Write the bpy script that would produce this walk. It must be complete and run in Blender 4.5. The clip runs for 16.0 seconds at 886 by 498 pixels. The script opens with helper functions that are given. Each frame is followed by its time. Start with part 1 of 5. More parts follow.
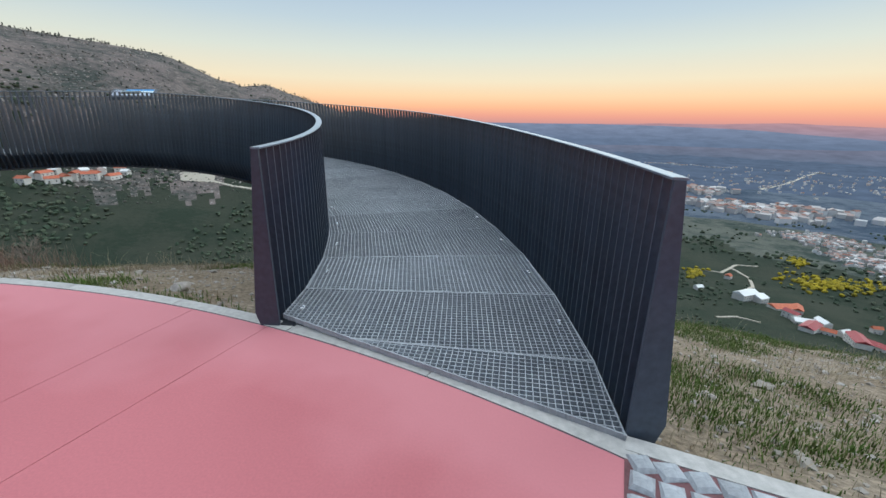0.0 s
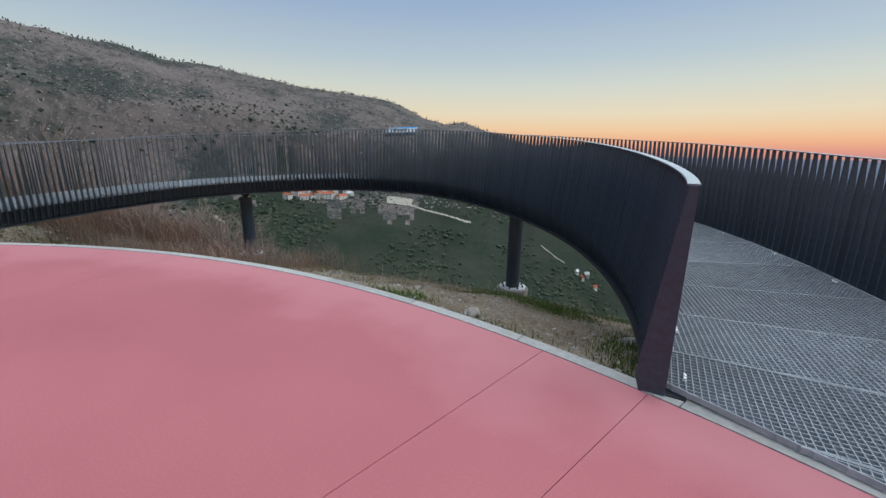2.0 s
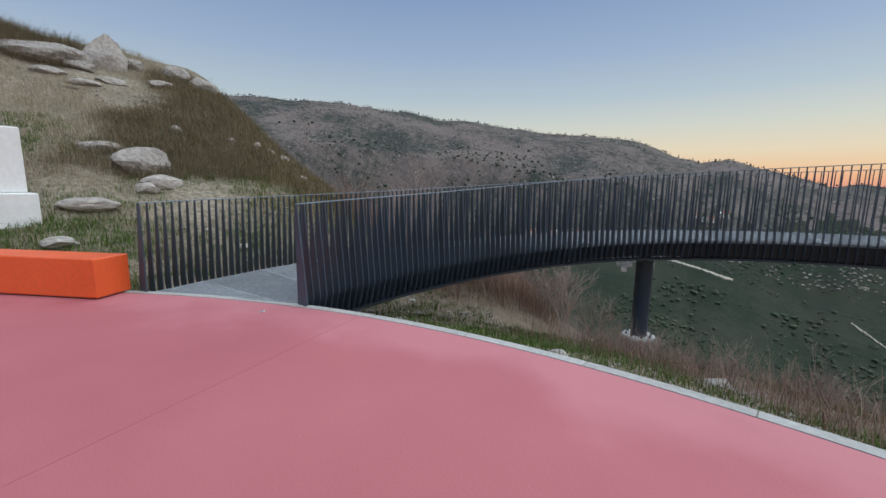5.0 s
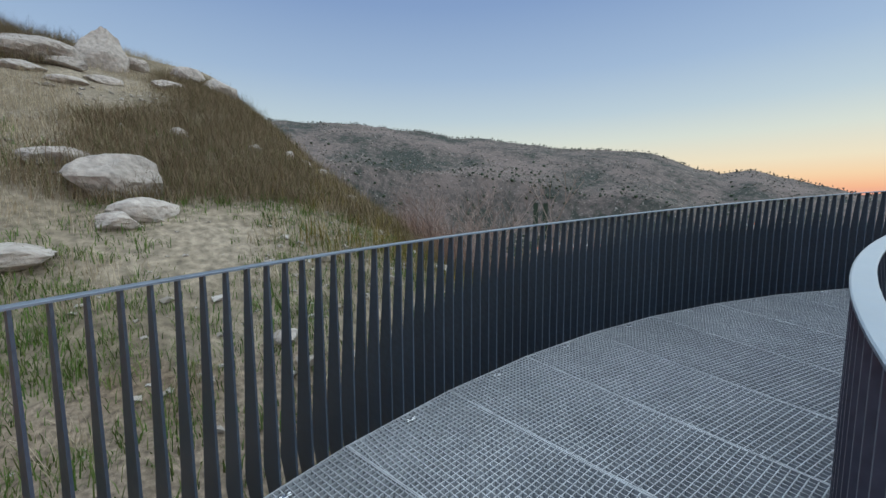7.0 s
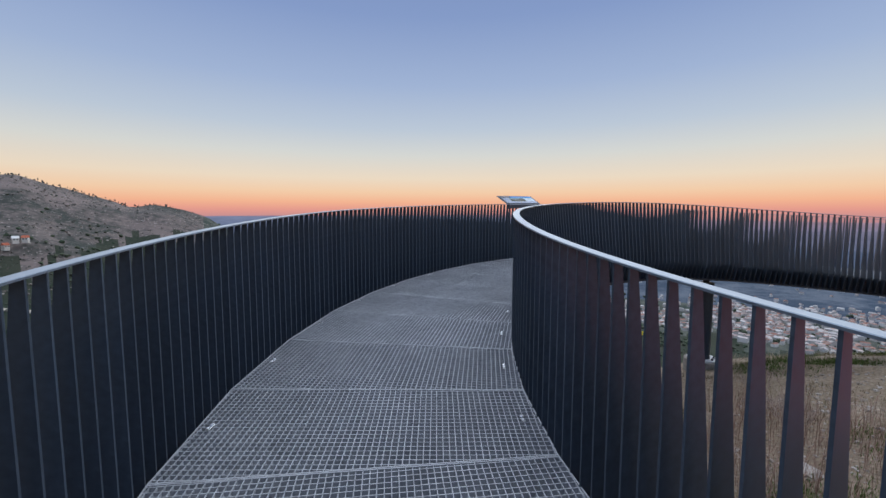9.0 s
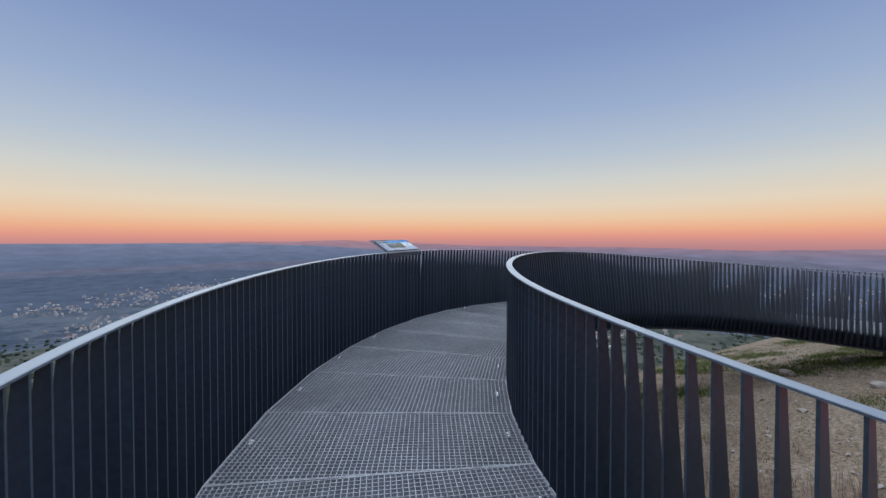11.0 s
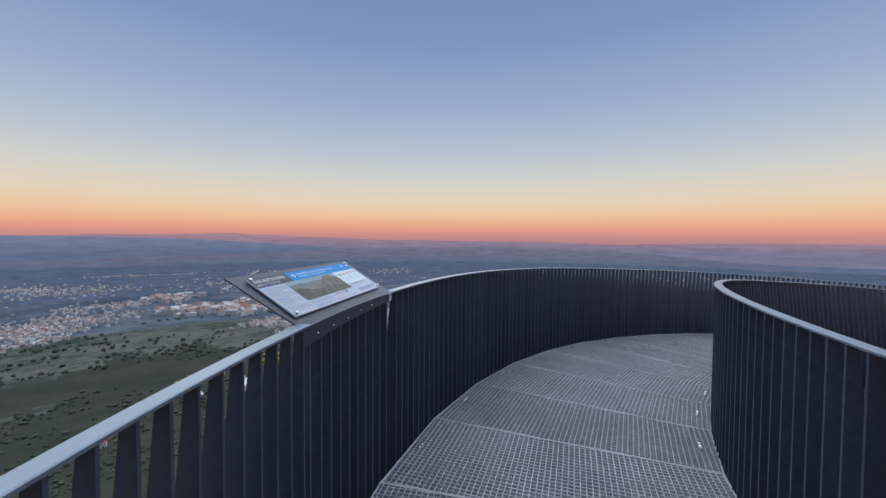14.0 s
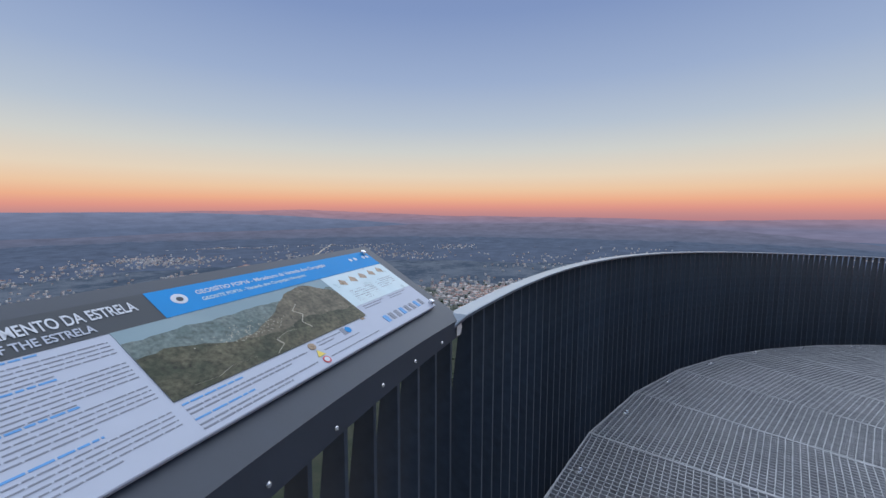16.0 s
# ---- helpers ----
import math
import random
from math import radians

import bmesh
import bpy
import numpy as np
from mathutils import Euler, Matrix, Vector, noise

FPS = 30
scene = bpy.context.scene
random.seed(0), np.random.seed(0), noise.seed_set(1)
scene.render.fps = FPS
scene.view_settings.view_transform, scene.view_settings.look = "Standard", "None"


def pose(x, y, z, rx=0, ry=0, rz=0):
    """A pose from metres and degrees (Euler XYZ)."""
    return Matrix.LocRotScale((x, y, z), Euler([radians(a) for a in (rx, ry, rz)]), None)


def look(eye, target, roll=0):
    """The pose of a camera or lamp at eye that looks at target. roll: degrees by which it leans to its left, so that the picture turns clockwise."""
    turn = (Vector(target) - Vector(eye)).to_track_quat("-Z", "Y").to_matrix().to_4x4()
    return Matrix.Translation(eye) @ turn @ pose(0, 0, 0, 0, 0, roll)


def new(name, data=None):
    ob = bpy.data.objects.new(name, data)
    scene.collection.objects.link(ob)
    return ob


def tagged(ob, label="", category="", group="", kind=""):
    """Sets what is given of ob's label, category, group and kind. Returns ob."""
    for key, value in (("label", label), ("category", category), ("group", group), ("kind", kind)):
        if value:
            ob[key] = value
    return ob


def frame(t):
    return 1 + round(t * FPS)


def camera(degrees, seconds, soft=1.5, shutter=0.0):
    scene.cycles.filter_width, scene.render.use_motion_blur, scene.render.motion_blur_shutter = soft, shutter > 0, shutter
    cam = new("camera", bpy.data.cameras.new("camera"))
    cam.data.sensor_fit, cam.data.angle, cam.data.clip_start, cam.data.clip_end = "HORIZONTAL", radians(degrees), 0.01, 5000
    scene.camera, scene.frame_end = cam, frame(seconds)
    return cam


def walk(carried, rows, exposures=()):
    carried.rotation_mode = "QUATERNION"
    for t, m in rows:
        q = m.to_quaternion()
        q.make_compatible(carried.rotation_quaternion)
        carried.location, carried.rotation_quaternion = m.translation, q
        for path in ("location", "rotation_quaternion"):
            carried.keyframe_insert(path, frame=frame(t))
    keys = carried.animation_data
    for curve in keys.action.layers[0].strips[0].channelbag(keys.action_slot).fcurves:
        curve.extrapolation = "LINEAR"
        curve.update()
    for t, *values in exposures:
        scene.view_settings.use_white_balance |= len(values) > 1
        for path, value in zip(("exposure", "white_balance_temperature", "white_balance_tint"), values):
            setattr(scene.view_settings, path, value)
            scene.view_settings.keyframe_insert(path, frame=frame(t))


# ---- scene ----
cam = camera(95.81, 16.0)
PATH = [
    (0.0, pose(-0.124, -0.205, 1.302, 72.03, -0.78, 0.80)),
    (0.5, pose(-0.492, -0.162, 1.269, 73.98, -1.16, 6.26)),
    (1.0, pose(-0.860, -0.134, 1.265, 75.14, -1.43, 12.81)),
    (1.5, pose(-1.170, -0.171, 1.313, 75.48, -1.00, 19.69)),
    (2.0, pose(-1.470, -0.124, 1.271, 76.13, -0.96, 25.84)),
    (2.5, pose(-1.846, -0.078, 1.290, 76.68, -0.91, 31.49)),
    (3.0, pose(-2.350, -0.006, 1.281, 77.24, -0.83, 36.79)),
    (3.5, pose(-2.883, 0.006, 1.287, 77.89, -0.64, 41.49)),
    (4.0, pose(-3.990, -0.118, 1.299, 79.38, -0.72, 48.76)),
    (4.5, pose(-5.144, -0.221, 1.267, 80.63, -0.76, 53.96)),
    (6.8, pose(-10.330, -0.114, 1.428, 82.05, -0.72, 63.80)),
    (7.0, pose(-10.693, 0.050, 1.370, 83.80, 0.46, 59.74)),
    (7.5, pose(-11.473, 0.604, 1.432, 83.75, -0.90, 35.28)),
    (8.0, pose(-12.006, 1.192, 1.456, 84.20, -0.65, 10.35)),
    (8.2, pose(-12.178, 1.445, 1.441, 84.69, -0.64, 2.20)),
    (8.5, pose(-12.360, 1.835, 1.448, 84.79, -0.62, -8.71)),
    (9.0, pose(-12.396, 2.679, 1.508, 84.94, -0.13, -24.20)),
    (11.5, pose(-11.763, 5.894, 1.946, 89.42, -0.44, -57.63)),
    (12.0, pose(-11.305, 6.463, 2.003, 89.50, -0.70, -63.02)),
    (12.5, pose(-10.796, 7.048, 2.021, 89.67, -0.11, -66.96)),
    (13.0, pose(-10.159, 7.506, 2.017, 89.63, -0.08, -68.01)),
    (13.5, pose(-9.648, 7.928, 2.064, 89.02, -0.19, -67.63)),
    (14.0, pose(-9.131, 8.361, 2.053, 88.01, -0.40, -67.05)),
    (14.5, pose(-8.572, 8.637, 2.049, 86.92, -0.53, -67.05)),
    (15.0, pose(-8.154, 8.843, 2.026, 86.09, -0.39, -66.22)),
    (15.5, pose(-8.045, 8.936, 2.015, 85.50, -0.20, -62.44)),
    (16.0, pose(-7.963, 9.064, 1.997, 84.52, -0.22, -57.93)),
]
EXPOSURES = [(0.0, 0.38, 6500, 1), (1.5, 0.17, 6500, 2), (3.0, 0.16, 6500, 3), (4.5, 0.12, 6500, 4), (7.0, 0.28, 6400, 1), (8.2, 0.20, 6400, 8), (9.0, 0.17, 6400, 11), (11.5, 0.06, 6400, 10), (16.0, 0.07, 6400, 11)]
walk(cam, PATH, EXPOSURES)


# ---------------------------------------------------------------- light
world = bpy.data.worlds.new("dusk_sky")
scene.world = world
world.use_nodes = True
wn, wl = world.node_tree.nodes, world.node_tree.links
wn.clear()
w_out, w_bg = wn.new("ShaderNodeOutputWorld"), wn.new("ShaderNodeBackground")
w_tc, w_sep, w_asin, w_map, w_ramp = (wn.new(n) for n in ("ShaderNodeTexCoord", "ShaderNodeSeparateXYZ", "ShaderNodeMath", "ShaderNodeMapRange", "ShaderNodeValToRGB"))
w_asin.operation = "ARCSINE"
w_map.inputs["From Min"].default_value, w_map.inputs["From Max"].default_value = radians(-2), radians(90)
wl.new(w_tc.outputs["Generated"], w_sep.inputs[0])
wl.new(w_sep.outputs["Z"], w_asin.inputs[0])
wl.new(w_asin.outputs[0], w_map.inputs["Value"])
wl.new(w_map.outputs[0], w_ramp.inputs[0])
SKY = [(-2, (.40, .18, .22)), (-.4, (.54, .26, .26)), (.6, (.76, .32, .25)), (1.6, (.86, .44, .27)), (2.9, (.86, .58, .37)), (4.8, (.80, .67, .51)),
       (8, (.64, .65, .61)), (11.5, (.48, .555, .64)), (17, (.34, .435, .62)), (25, (.225, .315, .54)), (36, (.165, .24, .45)), (90, (.13, .20, .38))]
while len(w_ramp.color_ramp.elements) < len(SKY):
    w_ramp.color_ramp.elements.new(0.5)
for el, (deg, col) in zip(w_ramp.color_ramp.elements, SKY):
    el.position, el.color = (deg + 2) / 92, (*col, 1)
w_dot, w_fade, w_mul = wn.new("ShaderNodeVectorMath"), wn.new("ShaderNodeMapRange"), wn.new("ShaderNodeMixRGB")
w_dot.operation, w_mul.blend_type = "DOT_PRODUCT", "MULTIPLY"
w_dot.inputs[1].default_value = (math.cos(radians(30)), math.sin(radians(30)), 0)
w_mul.inputs["Fac"].default_value = 1.0
for key, v in (("From Min", -.6), ("From Max", .5), ("To Min", .89), ("To Max", .93)):
    w_fade.inputs[key].default_value = v
wl.new(w_tc.outputs["Generated"], w_dot.inputs[0])
wl.new(w_dot.outputs["Value"], w_fade.inputs["Value"])
wl.new(w_ramp.outputs[0], w_mul.inputs["Color1"])
wl.new(w_fade.outputs[0], w_mul.inputs["Color2"])
wl.new(w_mul.outputs[0], w_bg.inputs["Color"])
w_bg.inputs["Strength"].default_value = 1.0
wl.new(w_bg.outputs[0], w_out.inputs[0])
sun = new("sun", bpy.data.lights.new("sun", "SUN"))
sun.data.energy, sun.data.angle, sun.data.color = 2.9, radians(120), (0.93, 0.98, 1.0)
sun.matrix_world = look((8, 10, 28), (0, 0, 0))


# ---------------------------------------------------------------- materials
def mat(name, col, rough=0.6, metal=0.0, var=0.15, scale=8.0, bump=0.1, bscale=60.0, col2=None, scale2=1.2, var2=0.5, rand=0.0, spec=0.5):
    """A surface with a base colour, a second colour in large patches, fine grain and a bump."""
    m = bpy.data.materials.new(name)
    m.use_nodes = True
    n, l = m.node_tree.nodes, m.node_tree.links
    b = n["Principled BSDF"]
    b.inputs["Metallic"].default_value = metal
    b.inputs["Specular IOR Level"].default_value = spec
    tc = n.new("ShaderNodeTexCoord")
    big, fine = n.new("ShaderNodeTexNoise"), n.new("ShaderNodeTexNoise")
    for t, s, d in ((big, scale2, 5), (fine, scale, 4)):
        t.inputs["Scale"].default_value, t.inputs["Detail"].default_value = s, d
        l.new(tc.outputs["Object"], t.inputs["Vector"])
    ramp = n.new("ShaderNodeValToRGB")
    ramp.color_ramp.elements[0].position, ramp.color_ramp.elements[1].position = 0.5 - 0.5 * (1 - var2) - 0.02, 0.5 + 0.5 * (1 - var2) + 0.02
    ramp.color_ramp.elements[0].color = (*col, 1)
    ramp.color_ramp.elements[1].color = (*(col2 or [c * 0.85 for c in col]), 1)
    l.new(big.outputs["Fac"], ramp.inputs[0])
    hsv = n.new("ShaderNodeHueSaturation")
    mr = n.new("ShaderNodeMapRange")
    mr.inputs["From Min"].default_value, mr.inputs["From Max"].default_value = 0.25, 0.75
    mr.inputs["To Min"].default_value, mr.inputs["To Max"].default_value = 1 - var, 1 + var
    l.new(fine.outputs["Fac"], mr.inputs["Value"])
    last = mr.outputs[0]
    if rand:
        info, add = n.new("ShaderNodeObjectInfo"), n.new("ShaderNodeMath")
        mr2 = n.new("ShaderNodeMapRange")
        mr2.inputs["To Min"].default_value, mr2.inputs["To Max"].default_value = 1 - rand, 1 + rand
        l.new(info.outputs["Random"], mr2.inputs["Value"])
        add.operation = "MULTIPLY"
        l.new(last, add.inputs[0])
        l.new(mr2.outputs[0], add.inputs[1])
        last = add.outputs[0]
    l.new(last, hsv.inputs["Value"])
    l.new(ramp.outputs[0], hsv.inputs["Color"])
    l.new(hsv.outputs[0], b.inputs["Base Color"])
    rr = n.new("ShaderNodeMapRange")
    rr.inputs["To Min"].default_value, rr.inputs["To Max"].default_value = max(rough - 0.1, 0.02), min(rough + 0.1, 1)
    l.new(fine.outputs["Fac"], rr.inputs["Value"])
    l.new(rr.outputs[0], b.inputs["Roughness"])
    if bump:
        bt, bn = n.new("ShaderNodeTexNoise"), n.new("ShaderNodeBump")
        bt.inputs["Scale"].default_value, bt.inputs["Detail"].default_value = bscale, 6
        bn.inputs["Strength"].default_value, bn.inputs["Distance"].default_value = bump, 0.5 / bscale
        l.new(tc.outputs["Object"], bt.inputs["Vector"])
        l.new(bt.outputs["Fac"], bn.inputs["Height"])
        l.new(bn.outputs[0], b.inputs["Normal"])
    return m


def island_mat(name, colours, rough=0.9):
    """For joined small pieces: each piece takes a colour of its own."""
    m = bpy.data.materials.new(name)
    m.use_nodes = True
    n, l = m.node_tree.nodes, m.node_tree.links
    b = n["Principled BSDF"]
    b.inputs["Roughness"].default_value = rough
    b.inputs["Specular IOR Level"].default_value = 0.08
    g, r = n.new("ShaderNodeNewGeometry"), n.new("ShaderNodeValToRGB")
    r.color_ramp.interpolation = "LINEAR"
    while len(r.color_ramp.elements) < len(colours):
        r.color_ramp.elements.new(0.5)
    for i, (e, c) in enumerate(zip(r.color_ramp.elements, colours)):
        e.position, e.color = i / max(len(colours) - 1, 1), (*c, 1)
    l.new(g.outputs["Random Per Island"], r.inputs[0])
    l.new(r.outputs[0], b.inputs["Base Color"])
    return m


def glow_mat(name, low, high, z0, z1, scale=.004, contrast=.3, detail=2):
    """A far backdrop that glows, haze painted as emission from one colour at height z0 to another at z1, broken up by
    fields and woods.
    """
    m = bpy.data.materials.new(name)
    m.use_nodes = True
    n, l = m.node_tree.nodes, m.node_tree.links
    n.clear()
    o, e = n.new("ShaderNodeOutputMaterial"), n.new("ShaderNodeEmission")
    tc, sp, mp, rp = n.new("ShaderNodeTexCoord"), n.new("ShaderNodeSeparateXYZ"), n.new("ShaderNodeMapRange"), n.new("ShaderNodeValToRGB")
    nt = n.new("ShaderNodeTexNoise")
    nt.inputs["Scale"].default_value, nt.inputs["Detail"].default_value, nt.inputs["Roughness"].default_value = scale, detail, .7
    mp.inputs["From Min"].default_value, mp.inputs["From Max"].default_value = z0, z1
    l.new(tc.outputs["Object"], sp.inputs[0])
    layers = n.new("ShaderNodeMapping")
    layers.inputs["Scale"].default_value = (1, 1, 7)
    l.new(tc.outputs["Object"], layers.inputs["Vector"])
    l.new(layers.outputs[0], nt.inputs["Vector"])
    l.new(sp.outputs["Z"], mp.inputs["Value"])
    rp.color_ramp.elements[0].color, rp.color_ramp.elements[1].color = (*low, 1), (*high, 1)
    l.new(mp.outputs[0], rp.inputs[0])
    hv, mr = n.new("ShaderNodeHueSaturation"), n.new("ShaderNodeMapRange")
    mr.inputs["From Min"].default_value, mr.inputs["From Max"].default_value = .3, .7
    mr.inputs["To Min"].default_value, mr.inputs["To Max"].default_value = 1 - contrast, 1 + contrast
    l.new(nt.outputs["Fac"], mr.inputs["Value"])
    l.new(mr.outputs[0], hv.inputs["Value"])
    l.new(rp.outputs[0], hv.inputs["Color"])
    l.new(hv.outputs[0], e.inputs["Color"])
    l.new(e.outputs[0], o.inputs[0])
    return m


M_FIN = mat("dark_coated_steel", (.032, .050, .078), .38, .0, .25, 30, .05, 200, (.048, .062, .082), 2.0, rand=.14, spec=.5)
M_CAP = mat("handrail_steel", (.20, .245, .30), .36, .5, .12, 25, .05, 150, (.16, .20, .25), 3)
M_GRATE = mat("galvanised_steel", (.40, .415, .44), .66, 0, .2, 20, .05, 200, (.31, .325, .345), 2.5, rand=.1, spec=.3)
M_CLIP = mat("stainless_clip", (.75, .76, .78), .25, .9, .1, 40, 0)
M_BEAM = mat("dark_beam_steel", (.020, .023, .030), .5, 0, .2, 12, .05, 120)
M_PINK = mat("pink_coating", (.41, .115, .130), .66, 0, .08, 90, .12, 350, (.50, .152, .168), .55, var2=.55, spec=.3)


def margin_wear(m, centre, r0, r1, tint):
    """A paler, ragged band of thinner coating towards the rim of the plaza."""
    n, l = m.node_tree.nodes, m.node_tree.links
    b = n["Principled BSDF"]
    src = b.inputs["Base Color"].links[0].from_socket
    tc, sub, ln, no, ad, mp = (n.new(k) for k in ("ShaderNodeTexCoord", "ShaderNodeVectorMath", "ShaderNodeVectorMath", "ShaderNodeTexNoise", "ShaderNodeMath", "ShaderNodeMapRange"))
    sub.operation, ln.operation, ad.operation = "SUBTRACT", "LENGTH", "MULTIPLY_ADD"
    sub.inputs[1].default_value = (*centre, 0)
    no.inputs["Scale"].default_value, no.inputs["Detail"].default_value = 1.1, 3
    ad.inputs[1].default_value = 1.6
    mp.inputs["From Min"].default_value, mp.inputs["From Max"].default_value = r0 + .8, r1 + .8
    mx = n.new("ShaderNodeMix")
    mx.data_type = "RGBA"
    mx.inputs[7].default_value = (*tint, 1)
    l.new(tc.outputs["Object"], sub.inputs[0])
    l.new(tc.outputs["Object"], no.inputs["Vector"])
    l.new(sub.outputs[0], ln.inputs[0])
    l.new(no.outputs["Fac"], ad.inputs[0])
    l.new(ln.outputs["Value"], ad.inputs[2])
    l.new(ad.outputs[0], mp.inputs["Value"])
    hf = n.new("ShaderNodeMath")
    hf.operation = "MULTIPLY"
    hf.inputs[1].default_value = .5
    l.new(mp.outputs[0], hf.inputs[0])
    l.new(hf.outputs[0], mx.inputs[0])
    l.new(src, mx.inputs[6])
    l.new(mx.outputs[2], b.inputs["Base Color"])


margin_wear(M_PINK, (-4.776, -6.666), 8.75, 9.2, (.60, .235, .26))
M_KERB = mat("concrete_kerb", (.46, .44, .42), .85, 0, .18, 25, .35, 120, (.36, .34, .32), 3, rand=.08)
M_COBBLE = mat("granite_cobble", (.36, .37, .39), .8, 0, .25, 40, .5, 90, (.26, .27, .29), 8, rand=.2)
M_JOINT = mat("pink_joint_filler", (.34, .095, .10), .9, 0, .3, 40, .3, 120)
M_DARK = mat("dark_joint_filler", (.16, .07, .075), .9, 0, .3, 40, .3, 120)
M_FOOTING = mat("weathered_concrete", (.21, .19, .165), .9, 0, .3, 15, .5, 60, (.30, .27, .24), 4)
M_CONC = mat("cast_concrete", (.50, .50, .49), .85, 0, .15, 15, .3, 80)
M_ORANGE = mat("orange_paint", (.80, .12, .028), .5, 0, .08, 30, .1, 120, (.72, .10, .022), 2)
M_REDWALL = mat("red_rendered_wall", (.42, .062, .042), .6, 0, .1, 3, .1, 40, (.36, .05, .035), .6)
M_WHITE = mat("white_paint", (.78, .78, .77), .6, 0, .06, 20, .1, 90, (.68, .68, .66), 2)
M_ROCK = mat("pale_granite", (.40, .355, .32), .9, 0, .35, 9, .8, 14, (.29, .255, .225), 1.6, var2=.3, rand=.12)
M_GROUND = mat("dry_earth_and_gravel", (.150, .112, .076), .95, 0, .6, 22, 1, 30, (.27, .22, .17), 1.1, var2=.5, spec=.1)
M_HILL = mat("heath_hillside", (.135, .108, .072), .95, 0, .5, 9, .9, 12, (.31, .26, .20), .55, var2=.35, spec=.1)


def terrain_mat(name, low, mid, pale, patch, fine, speck, amount, bend=1.0):
    """Far slopes: dark growth and bare earth in patches, broken up finely, with pale rocks between."""
    m = bpy.data.materials.new(name)
    m.use_nodes = True
    n, l = m.node_tree.nodes, m.node_tree.links
    b = n["Principled BSDF"]
    b.inputs["Roughness"].default_value, b.inputs["Specular IOR Level"].default_value = .95, .05
    tc = n.new("ShaderNodeTexCoord")
    mapping = n.new("ShaderNodeMapping")
    mapping.inputs["Scale"].default_value = (1, 1, bend)
    l.new(tc.outputs["Object"], mapping.inputs["Vector"])
    tex = []
    for sc, det in ((patch, 7), (fine, 6), (speck, 3)):
        t = n.new("ShaderNodeTexNoise")
        t.inputs["Scale"].default_value, t.inputs["Detail"].default_value, t.inputs["Roughness"].default_value = sc, det, .68
        l.new(mapping.outputs[0], t.inputs["Vector"])
        tex.append(t)
    mix = n.new("ShaderNodeMath")
    mix.operation = "MULTIPLY_ADD"
    mix.inputs[1].default_value = .55
    l.new(tex[1].outputs["Fac"], mix.inputs[0])
    l.new(tex[0].outputs["Fac"], mix.inputs[2])
    ramp = n.new("ShaderNodeValToRGB")
    ramp.color_ramp.elements[0].position, ramp.color_ramp.elements[1].position = .67, .86
    ramp.color_ramp.elements[0].color, ramp.color_ramp.elements[1].color = (*low, 1), (*mid, 1)
    l.new(mix.outputs[0], ramp.inputs[0])
    rocks = n.new("ShaderNodeMapRange")
    rocks.inputs["From Min"].default_value, rocks.inputs["From Max"].default_value = 1 - amount, 1.08 - amount
    l.new(tex[2].outputs["Fac"], rocks.inputs["Value"])
    blend = n.new("ShaderNodeMix")
    blend.data_type = "RGBA"
    blend.inputs[7].default_value = (*pale, 1)
    l.new(rocks.outputs[0], blend.inputs[0])
    l.new(ramp.outputs[0], blend.inputs[6])
    l.new(blend.outputs[2], b.inputs["Base Color"])
    bn = n.new("ShaderNodeBump")
    bn.inputs["Strength"].default_value, bn.inputs["Distance"].default_value = .8, .25 / fine
    l.new(tex[1].outputs["Fac"], bn.inputs["Height"])
    l.new(bn.outputs[0], b.inputs["Normal"])
    return m


M_MOUNT = terrain_mat("mountain_scrub", (.050, .056, .050), (.172, .140, .130), (.35, .31, .29), .0075, .10, .30, .39)
M_VALLEY = terrain_mat("valley_fields", (.036, .050, .044), (.105, .110, .092), (.17, .165, .15), .010, .05, .09, .36)
M_WOODS = terrain_mat("wooded_valley_floor", (.027, .037, .026), (.044, .049, .036), (.13, .115, .095), .014, .22, .10, .29)
# blue of the distance haze is mixed into these base colours
M_PLAIN = terrain_mat("haze_tinted_plain", (.044, .064, .094), (.105, .125, .155), (.20, .205, .22), .006, .028, .022, .35)
M_TRUNK = mat("bare_wood", (.33, .25, .215), .9, 0, .3, 20, .4, 40)
M_PATH = mat("pale_dirt_track", (.42, .37, .30), .95, 0, .2, 1, .3, 2)
M_WALLH = mat("house_render", (.70, .67, .62), .8, 0, .1, .5, 0, rand=.1)
M_ROOF = mat("clay_roof", (.46, .13, .07), .85, 0, .25, .6, 0, rand=.15)
M_REDROOF = mat("red_sheet_roof", (.32, .045, .05), .6, 0, .15, .6, 0)
M_WINDOW = mat("dark_window", (.03, .035, .045), .2, 0, .1, 5, 0)
M_SIGNBASE = mat("anthracite_plate", (.040, .052, .074), .45, .0, .12, 20, .05, 200)
M_PAPER = mat("printed_panel_white", (.48, .525, .62), .45, 0, .03, 20, 0, spec=.3)
M_PBLUE = mat("printed_blue", (.004, .25, .62), .5, 0, .03, 20, 0, spec=.2)
M_PGREY = mat("printed_grey", (.060, .070, .082), .5, 0, .05, 20, 0, spec=.25)
M_INK = mat("printed_ink", (.22, .24, .29), .5, 0, 0, 5, 0)
M_BLUEINK = mat("printed_blue_ink", (.10, .33, .68), .5, 0, 0, 5, 0)
M_WHITEINK = mat("printed_white", (.60, .64, .70), .4, 0, 0, 5, 0)
M_SKYPRINT = mat("printed_photo_sky", (.20, .30, .35), .45, 0, .06, 9, 0, 1, (.26, .35, .38), 4, spec=.2)
M_PLAINPRINT = mat("printed_photo_plain", (.10, .14, .135), .45, 0, .45, 150, 0, 1, (.16, .20, .19), 30, var2=.7, spec=.2)
